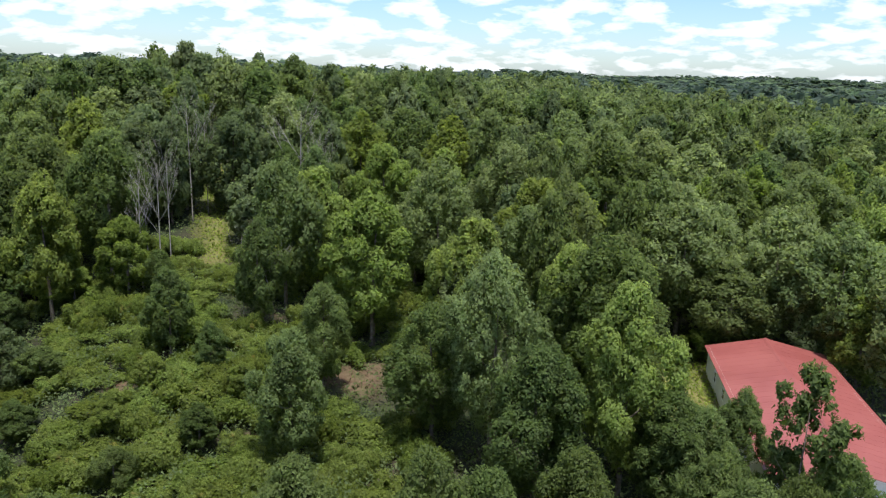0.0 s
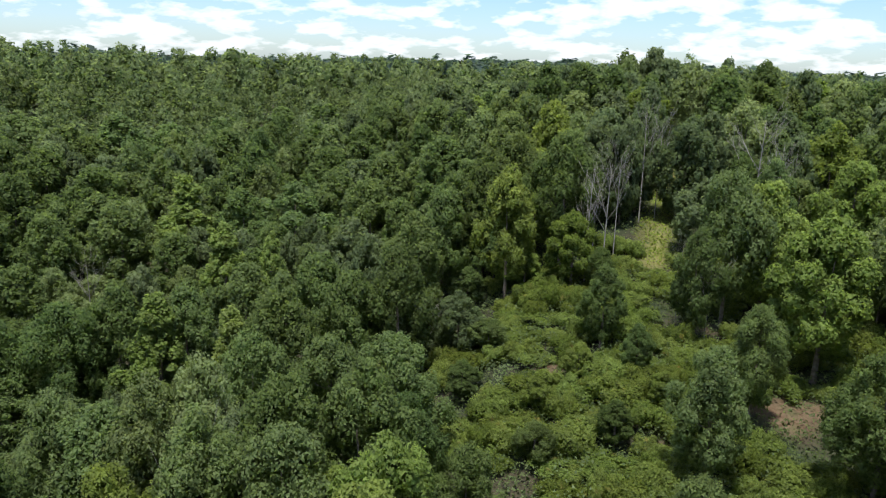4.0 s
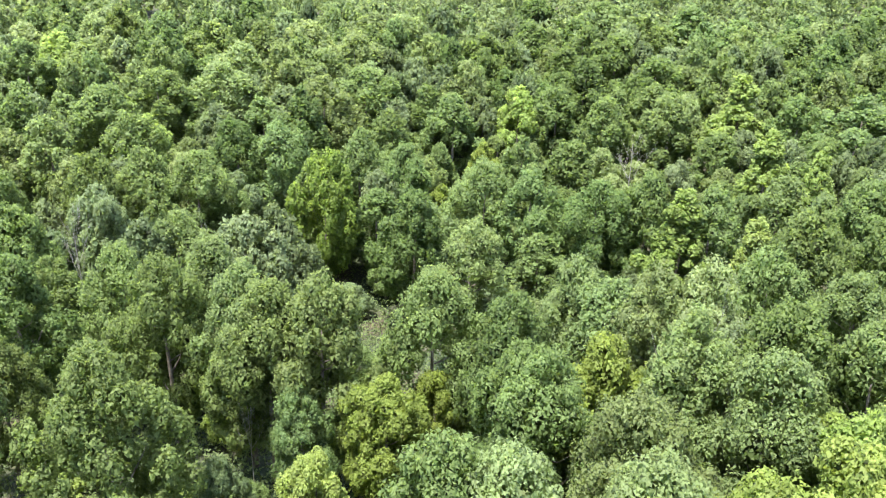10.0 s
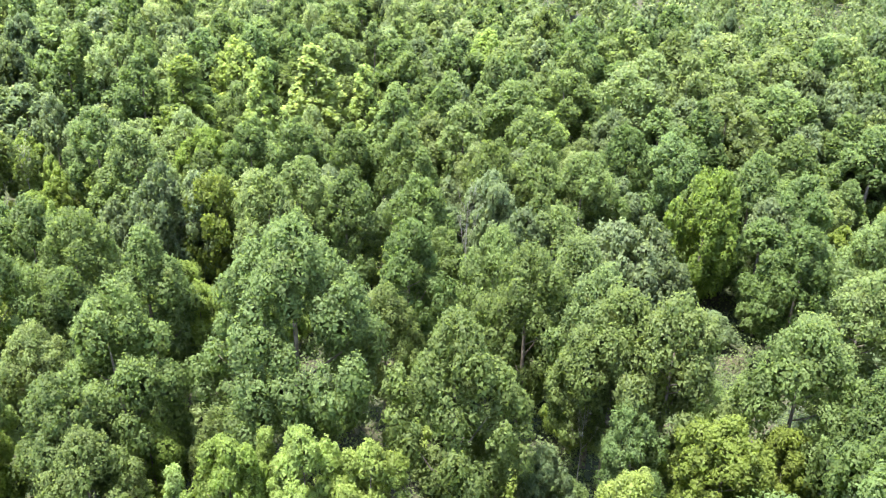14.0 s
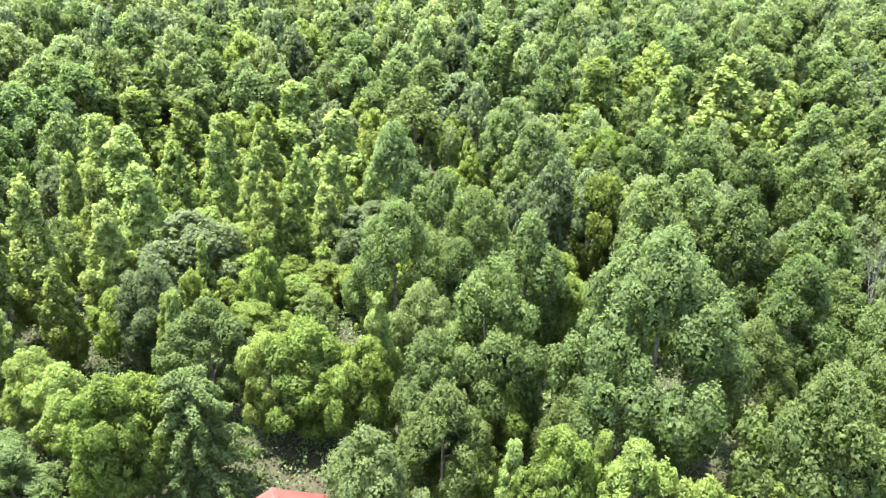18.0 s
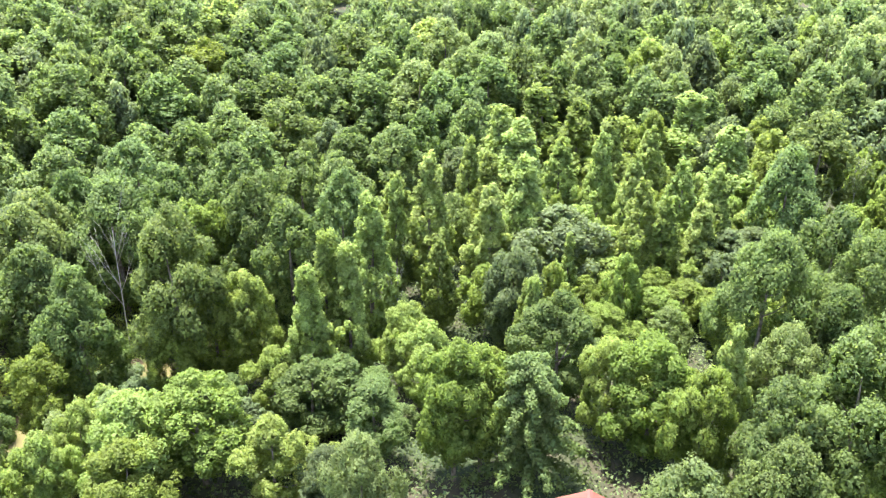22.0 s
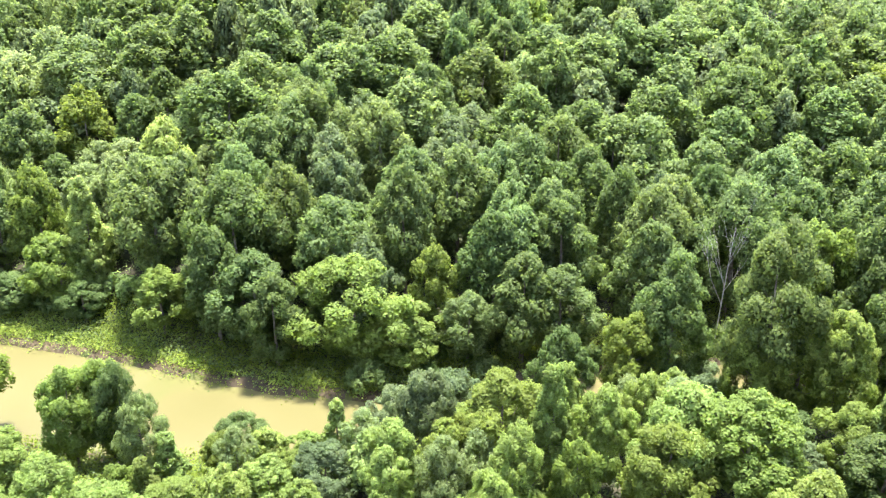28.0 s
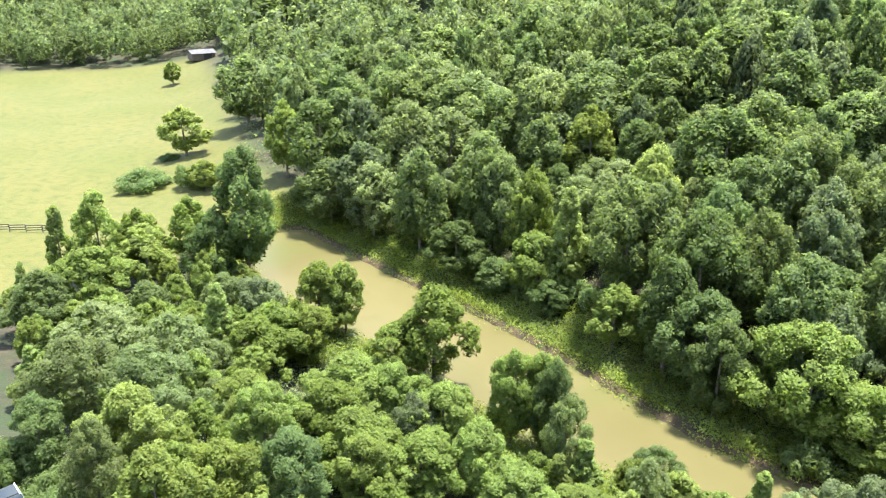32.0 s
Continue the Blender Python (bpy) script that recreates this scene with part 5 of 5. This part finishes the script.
far_woods("hillside_woods", [(170, 235, 85, 276, 7.6, 520, 0.6, 1.0), (235, 300, 85, 225, 11, 240, 1.1, 1.3), (235, 420, 225, 262, 10, 240, 1.1, 1.25)], "dense green broadleaf forest on the surrounding slopes")
far_woods("ridge_woods", [(170, 245, -34, 85, 7.6, 620, 0.5, 1.0), (245, 350, -34, 85, 8.6, 260, 0.85, 1.1)], "dense green forest rising to the ridge line")
far_woods("field_edge_woods", [(318, 345, 255, 290, 5.0, 400, 0.6, 0.9), (345, 400, 255, 290, 6.5, 400, 0.65, 1.0), (400, 640, 252, 290, 9, 320, 0.85, 1.15)], "wooded hillside beyond the mown field")
# the haze over these hills is only their leaf tint
far_woods("distant_woods", [(350, 800, -34, 85, 21, 70, 2.0, 2.0), (800, 2600, -34, 40, 46, 60, 2.6, 4.0)], "wooded hills in the distance, tinted blue-green as by haze", "distance")


# ---- undergrowth: low leaves over the forest floor ----
def undergrowth(name, spots, count, size, lift, mat, label):
    n = len(spots)
    c = spots[rng.integers(0, n, count)] + rng.normal(size=(count, 2)) * 0.9
    p = np.stack([c[:, 0], c[:, 1], ground(c[:, 0], c[:, 1]) + rng.uniform(0.05, lift, count)], 1)
    nn = rng.normal(size=p.shape) * 0.6
    nn[:, 2] += 0.8
    nn /= np.linalg.norm(nn, axis=1)[:, None]
    t = np.cross(nn, rng.normal(size=p.shape)); t /= np.linalg.norm(t, axis=1)[:, None]
    bt = np.cross(nn, t)
    q = (size * rng.uniform(0.6, 1.4, count))[:, None]
    v = np.stack([p + t * q * 0.75, p - t * q * 0.4 + bt * q * 0.42, p - t * q * 0.4 - bt * q * 0.42], 1).reshape(-1, 3)
    tone = np.repeat(0.5 + 0.5 * ripple(p[:, 0], p[:, 1], 0.35), 3)
    nn[:, 2] += 0.4
    nn /= np.linalg.norm(nn, axis=1)[:, None]
    tagged(new(name, leaf_mesh(name, v, np.repeat(nn, 3, 0), mat, tone)), label, "undergrowth", kind="stuff")


def spots_in(r0, r1, az0, az1, n, test):
    az, r = np.radians(rng.uniform(az0, az1, n)), np.sqrt(rng.uniform(r0 * r0, r1 * r1, n))
    x, y = -np.sin(az) * r, np.cos(az) * r
    ok = test(x, y)
    return np.stack([x[ok], y[ok]], 1)


def off_grass(x, y):
    return (np.minimum.reduce([polygon_distance(x, y, p) for p in (POND, FIELD, LAWN, PATH_STRIP, *FOOTPRINTS[:3])]) > 1.2) & ((bare(x, y) < 0.45) | (ripple(x, y, 2.3) > 0.35))


undergrowth("forest_undergrowth", spots_in(24, 130, -34, 278, 20000, lambda x, y: off_grass(x, y) & (ripple(x, y, 0.3) > -0.85)), 300000, 0.25, 1.1, LEAF["woods"], "low green undergrowth and brambles under the trees")
undergrowth("fern_undergrowth", spots_in(24, 88, -34, 278, 16000, off_grass), 180000, 0.21, 1.6, LEAF["woods"], "knee-high green ferns and seedlings under the near trees")
undergrowth("hillside_undergrowth", spots_in(124, 215, -34, 278, 14000, off_grass), 130000, 0.5, 2.2, LEAF["woods"], "green saplings and brush under the hillside trees")
undergrowth("path_grass", spots_in(40, 142, -26, 20, 60000, lambda x, y: np.minimum(polygon_distance(x, y, PATH_STRIP), polygon_distance(x, y, LAWN)) < 0.8), 9000, 0.22, 0.45, LEAF["weeds"], "rough yellowish grass on the path and lawn")
undergrowth("bank_weeds", spots_in(50, 175, 180, 275, 60000, lambda x, y: (polygon_distance(x, y, POND) > 0.4) & (polygon_distance(x, y, POND) < 8.5) & (ripple(x, y, 0.5) > -0.8)), 190000, 0.19, 1.15, LEAF["weeds"], "bright yellow-green weeds along the pond bank")


# ---- parts helper ----
def part(name, bm, mat, parent, label="", m=None):
    """Link a bmesh as one mesh object under a thing or a part."""
    bmesh.ops.recalc_face_normals(bm, faces=bm.faces)
    me = bpy.data.meshes.new(name)
    bm.to_mesh(me)
    bm.free()
    me.materials.append(mat)
    ob = new(name, me)
    ob.parent = parent
    if m is not None:
        ob.matrix_basis = m
    return tagged(ob, label)


def box(sx, sy, sz, at=(0, 0, 0), bevel=0.0, bm=None):
    """A box of that size standing on at (its base's centre)."""
    bm = bm or bmesh.new()
    q = bmesh.ops.create_cube(bm, size=1.0, matrix=Matrix.Translation((at[0], at[1], at[2] + sz / 2)) @ Matrix.Diagonal((sx, sy, sz, 1)))
    if bevel:
        es = {e for v in q["verts"] for e in v.link_edges}
        bmesh.ops.bevel(bm, geom=list(es), offset=bevel, segments=2, affect="EDGES")
    return bm


def prism(outline, depth, bevel=0.0):
    """An outline in x and z, drawn out along y."""
    bm = bmesh.new()
    a = [bm.verts.new((x, -depth / 2, z)) for x, z in outline]
    c = [bm.verts.new((x, depth / 2, z)) for x, z in outline]
    bm.faces.new(a); bm.faces.new(list(reversed(c)))
    for k in range(len(a)):
        j = (k + 1) % len(a)
        bm.faces.new((a[k], c[k], c[j], a[j]))
    if bevel:
        bmesh.ops.bevel(bm, geom=list(bm.edges), offset=bevel, segments=2, affect="EDGES")
    return bm


def roof_sheet(width, length, pitch, thick=0.03):
    """One slope of standing-seam roofing, from the ridge at x = 0 down to x = width."""
    bm = bmesh.new()
    drop = math.tan(radians(pitch)) * width
    def slab(y0, y1, up0, up1):
        v = [bm.verts.new((x, y, -drop * x / width + u)) for x in (0, width) for y in (y0, y1) for u in (up0, up1)]
        for q in ((0, 1, 3, 2), (4, 6, 7, 5), (0, 4, 5, 1), (2, 3, 7, 6), (0, 2, 6, 4), (1, 5, 7, 3)):
            bm.faces.new([v[i] for i in q])
    slab(-length / 2, length / 2, -thick, 0)
    return bm


def seams(width, length, pitch, ribs, m, mat, parent):
    """The raised seams of a roof slope, each one a part."""
    drop = math.tan(radians(pitch)) * width
    for k in range(ribs + 1):
        y = -length / 2 + 0.02 + (length - 0.04) * k / ribs
        bm = bmesh.new()
        v = [bm.verts.new((x, y + dy, -drop * x / width + u)) for x in (0, width) for dy in (-0.01, 0.01) for u in (0.001, 0.007)]
        for q in ((0, 1, 3, 2), (4, 6, 7, 5), (0, 4, 5, 1), (2, 3, 7, 6), (0, 2, 6, 4), (1, 5, 7, 3)):
            bm.faces.new([v[i] for i in q])
        bmesh.ops.transform(bm, matrix=m, verts=bm.verts)
        part("roof_seam", bm, mat, parent)


# outbuilding roof: shade under the trees is put into a darker red
ROOF_SHADED_RED, nodes, links, b = material("shaded_red_roofing", 0.7)
links.new(noise_mix(nodes, links, (0.125, 0.034, 0.024), (0.175, 0.055, 0.036), 0.5, 6.0), b.inputs["Base Color"])
GLASS, nodes, links, b = material("window_glass", 0.06)
b.inputs["Base Color"].default_value = (0.03, 0.04, 0.045, 1)
b.inputs["Specular IOR Level"].default_value = 0.4
TRIM, nodes, links, b = material("white_trim", 0.5)
links.new(noise_mix(nodes, links, (0.70, 0.70, 0.68), (0.80, 0.80, 0.78), 1.5), b.inputs["Base Color"])
ROOF_WHITE, nodes, links, b = material("weathered_white_metal", 0.5)
links.new(noise_mix(nodes, links, (0.45, 0.45, 0.44), (0.68, 0.68, 0.67), 0.8, 7.0), b.inputs["Base Color"])
CONCRETE, nodes, links, b = material("concrete", 0.9)
links.new(noise_mix(nodes, links, (0.25, 0.24, 0.22), (0.36, 0.35, 0.32), 2.0, 7.0), b.inputs["Base Color"])
ROOF_GREY, nodes, links, b = material("dull_grey_roofing", 0.7)
links.new(noise_mix(nodes, links, (0.07, 0.07, 0.075), (0.12, 0.12, 0.12), 0.8, 6.0), b.inputs["Base Color"])
GREYWOOD, nodes, links, b = material("weathered_fence_wood", 0.9)
links.new(noise_mix(nodes, links, (0.07, 0.055, 0.045), (0.15, 0.125, 0.10), 3.0, 7.0), b.inputs["Base Color"])
CARPAINT, nodes, links, b = material("silver_car_paint", 0.3, 0.3)
links.new(noise_mix(nodes, links, (0.30, 0.31, 0.33), (0.36, 0.37, 0.39), 0.6), b.inputs["Base Color"])
TYRE, nodes, links, b = material("tyre_rubber", 0.85)
links.new(noise_mix(nodes, links, (0.02, 0.02, 0.02), (0.04, 0.04, 0.038), 6.0), b.inputs["Base Color"])


def gabled_house(name, label, x, y, z, turn, width, length, wall_h, pitch, overhang, doors, windows, ribs, roofing):
    """doors, windows: rows of side (-1 or 1 along x, 2 or -2 gable ends), offset, sill, wide, high."""
    ob = new(name)
    ob.empty_display_size = 1.0
    part("foundation", box(width - 0.1, length - 0.1, 0.5, (0, 0, -0.35)), CONCRETE, ob)
    t = 0.18
    for side in (-1, 1):
        part("wall", box(t, length, wall_h - 0.15, (side * (width / 2 - t / 2), 0, 0.152)), SIDING, ob)
    rise = math.tan(radians(pitch)) * (width / 2)
    for side in (-1, 1):
        w = width / 2 - t - 0.002
        end = prism([(-w, 0.152), (w, 0.152), (w, wall_h - 0.05), (0, wall_h + rise - 0.12), (-w, wall_h - 0.05)], t)
        part("gable_wall", end, SIDING, ob, m=Matrix.Translation((0, side * (length / 2 - t / 2), 0)))
    for side in (-1, 1):
        m = Matrix.Translation((0, 0, wall_h + rise)) @ Matrix.Diagonal((side, 1, 1, 1))
        sheet = roof_sheet(width / 2 + overhang, length + 2 * overhang, pitch)
        bmesh.ops.transform(sheet, matrix=m, verts=sheet.verts)
        slope = part("roof_slope", sheet, roofing, ob)
        seams(width / 2 + overhang, length + 2 * overhang, pitch, ribs, m, roofing, slope)
    part("ridge_cap", prism([(-0.2, -0.045), (0, 0.0), (0.2, -0.045), (0.2, -0.035), (0, 0.012), (-0.2, -0.035)], length + 2 * overhang + 0.04), roofing, ob, m=Matrix.Translation((0, 0, wall_h + rise + 0.02)))
    for kind, rows in (("window", windows), ("door", doors)):
        for side, off, sill, wide, high in rows:
            if abs(side) == 1:
                m = Matrix.Translation((side * (width / 2 + 0.01), off, sill)) @ pose(0, 0, 0, 0, 0, 90 * side)
            else:
                m = Matrix.Translation((off, side / 2 * (length / 2 + 0.01), sill)) @ pose(0, 0, 0, 0, 0, 0 if side < 0 else 180)
            bm = bmesh.new()
            for px, pz, pw, ph in ((-wide / 2, 0, 0.1, high), (wide / 2, 0, 0.1, high), (0, -0.06, wide + 0.2, 0.1), (0, high - 0.05, wide + 0.2, 0.1)):
                box(pw, 0.09, ph, (px, 0, pz), 0, bm)
            body = part(kind, bm, TRIM, ob, m=m)
            part("pane" if kind == "window" else "door_leaf", box(wide - 0.1, 0.04, high - 0.1, (0, 0.02, 0.04)), GLASS if kind == "window" else GREYWOOD, body)
            if kind == "window":
                part("glazing_bar", box(wide - 0.1, 0.05, 0.05, (0, 0.0, high / 2)), TRIM, body)
    ob.location, ob.rotation_euler = (x, y, z), (0, 0, radians(turn))
    return tagged(ob, label, "house")


house = gabled_house("house", "long house with a red metal roof and white siding", 30.0, 58.4, 0.5, -9.2, 10.6, 26.0, 3.1, 12.5, 0.35,
    [(-1, -3.0, 0.2, 1.0, 2.05)], [(-1, 8.5, 1.1, 0.9, 1.1), (-1, 4.5, 1.1, 0.9, 1.1), (-1, 0.5, 1.1, 1.4, 1.1), (2, -2.5, 1.1, 0.9, 1.2), (2, 2.5, 1.1, 0.9, 1.2), (1, 5, 1.1, 1.2, 1.1)], 26, ROOF_RED)
porch = new("porch")
sheet = roof_sheet(4.2, 7.5, 8)
part("porch_roof", sheet, ROOF_WHITE, porch, m=Matrix.Translation((0, 0, 2.7)))
for k in (-3.4, 0, 3.4):
    part("post", box(0.12, 0.12, 2.2, (3.9, k, 0), 0.01), TRIM, porch)
part("porch_floor", box(4.2, 7.5, 0.2, (2.1, 0, -0.15), 0.02), CONCRETE, porch)
porch.location, porch.rotation_euler = (27.6, 44.9, 0.6), (0, 0, radians(-99.2))
tagged(porch, "white metal porch roof on posts beside the house", "porch")

gabled_house("outbuilding", "small house with a red metal roof under trees", -18.2, -28.1, -7.1, 154.0, 6.8, 11.4, 2.6, 24.0, 0.3,
    [(-2, 0.5, 0.2, 1.0, 2.05)], [(2, -1.6, 1.0, 0.9, 1.1), (2, 1.6, 1.0, 0.9, 1.1), (1, 2, 1.0, 1.0, 1.1), (-1, 2, 1.0, 1.0, 1.1)], 14, ROOF_SHADED_RED)

# ---- parked car in the drive ----
car = new("car")
part("body", prism([(-2.2, 0.35), (2.15, 0.35), (2.2, 0.75), (1.3, 0.98), (-1.95, 1.05), (-2.25, 0.8)], 1.75, 0.08), CARPAINT, car)
part("cabin", prism([(-1.75, 1.04), (0.85, 0.98), (0.25, 1.5), (-1.3, 1.53)], 1.5, 0.06), GLASS, car)
# added dark panel on the roof; it takes the place of the rear window
part("dark_roof_panel", box(1.15, 1.2, 0.03, (-0.53, 0, 1.525), 0.01), GLASS, car, "dark glass panel standing in for the rear window")
for sy in (-0.66, 0.66):
    part("roof_rail", box(1.5, 0.12, 0.05, (-0.53, sy, 1.515), 0.015), CARPAINT, car)
for sx in (-1.35, 1.35):
    for sy in (-0.8, 0.8):
        bm = bmesh.new()
        bmesh.ops.create_cone(bm, cap_ends=True, segments=20, radius1=0.33, radius2=0.33, depth=0.22, matrix=pose(0, 0, 0, 90, 0, 0))
        wheel = part("wheel", bm, TYRE, car, m=Matrix.Translation((sx, sy, 0.33)))
        bm = bmesh.new()
        bmesh.ops.create_cone(bm, cap_ends=True, segments=16, radius1=0.19, radius2=0.17, depth=0.04, matrix=pose(0, 0, 0, 90, 0, 0))
        part("rim", bm, CARPAINT, wheel, m=Matrix.Translation((0, 0.12 if sy > 0 else -0.12, 0)))
for sy in (-0.6, 0.6):
    part("headlight", box(0.08, 0.35, 0.14, (2.16, sy, 0.66), 0.02), GLASS, car)
cx, cy = plan(281.3, 52.6)
car.location, car.rotation_euler = (cx, cy, ground_at(cx, cy)), (0, 0, radians(200))
for sy in (-0.69, 0.69):
    for q, lean in ((0.55, 41), (-1.52, -22)):
        part("pillar", box(0.07, 0.07, 0.62), CARPAINT, car, m=pose(q, sy, 1.0, 0, -lean, 0))
tagged(car, "silver car parked beside trees in the drive", "car")

for az, r, size in ((279.2, 57.5, 2.2), (281.0, 58.5, 2.4), (279.0, 53.0, 1.9), (279.6, 49.5, 1.7), (282.2, 57.0, 2.0), (278.6, 56.0, 2.0), (278.2, 50.5, 1.8)):
    plant("bush", *plan(az, r), size * 1.5, size, 0, label="dense green bush at the edge of the drive")
# ---- board fence across the field ----
fence = new("fence")
f0, f1 = plan(279.5, 139), plan(274.6, 134)
n_post = 6
for k in range(n_post):
    x, y = f0[0] + (f1[0] - f0[0]) * k / (n_post - 1), f0[1] + (f1[1] - f0[1]) * k / (n_post - 1)
    part("post", box(0.14, 0.14, 1.45, (x, y, ground_at(x, y) - 0.1), 0.01), GREYWOOD, fence)
    if k:
        mx_, my_ = (x + px_) / 2, (y + py_) / 2
        a = math.degrees(math.atan2(y - py_, x - px_))
        for lift in (0.35, 0.75, 1.15):
            part("rail", box(math.hypot(x - px_, y - py_) + 0.1, 0.04, 0.15), GREYWOOD, fence, m=pose(mx_, my_, ground_at(mx_, my_) + lift, 0, 0, a))
    px_, py_ = x, y
tagged(fence, "dark weathered board fence across the mown field", "fence")

# ---- barn at the far edge of the field ----
barn = new("barn")
part("wall", box(8.6, 6.6, 2.6), GREYWOOD, barn, "dark weathered boards")
for side in (-1, 1):
    sheet = roof_sheet(4.0, 9.6, 16)
    bmesh.ops.transform(sheet, matrix=Matrix.Translation((0, 0, 3.75)) @ pose(0, 0, 0, 0, 0, 90) @ Matrix.Diagonal((side, 1, 1, 1)), verts=sheet.verts)
    part("roof_slope", sheet, ROOF_GREY, barn, "dull grey roofing")
# black panel on the closed wall, painted as the dark of an opening
part("doorway_shade", box(3.0, 0.1, 2.3, (1.5, -3.34, 0)), TYRE, barn)
bx, by = plan(263.7, 312)
barn.location, barn.rotation_euler = (bx, by, ground_at(bx, by)), (0, 0, radians(-80))
tagged(barn, "low open barn with a grey roof at the field's edge", "barn")


plant("sapling", 19.9, 38.1, 16.0, 2.7, 0, turn=-0.449)

# ---- dead trees ----
DEAD = []
for k in range(3):
    rs = np.random.default_rng(60 + k)
    t, l = trunk_and_limbs(12.0, 4.2, rs, True, 0.9, 0.0095)
    DEAD.append((mesh_from("trunk", *t, DEADWOOD, True), [mesh_from("limb", *q, DEADWOOD, True) for q in l]))


def dead_tree(x, y, height, radius):
    trunk, limbs = DEAD[int(rng.integers(0, 3))]
    ob = new("dead_tree")
    part_of("trunk", trunk, ob)
    for q in limbs:
        part_of("limb", q, ob)
    ob.location, ob.rotation_euler = (x, y, ground_at(x, y) - 0.1), (0, 0, rng.uniform(0, 6.28))
    ob.scale = (radius / 4.2, radius / 4.2, height / 12.0)
    return tagged(ob, "bare grey dead tree standing among green ones", "tree", "dead trees")


for x, y, height, reach in DEAD_AT:
    dead_tree(x, y, height, reach)
FIELD_BRUSH = [(155.4, -4.0, 4.1, 5.2), (149.7, -12.7, 5.0, 4.0), (130.0, 0.5, 1.5, 1.8), (174.0, -10.1, 1.6, 2.3)]

# ---- low brush in the field ----
for x, y, height, radius in FIELD_BRUSH:
    ob = plant("bush", x, y, height, radius, 0, label="low tangled brush pile in the mown field")
    ob.name = "field_bush"
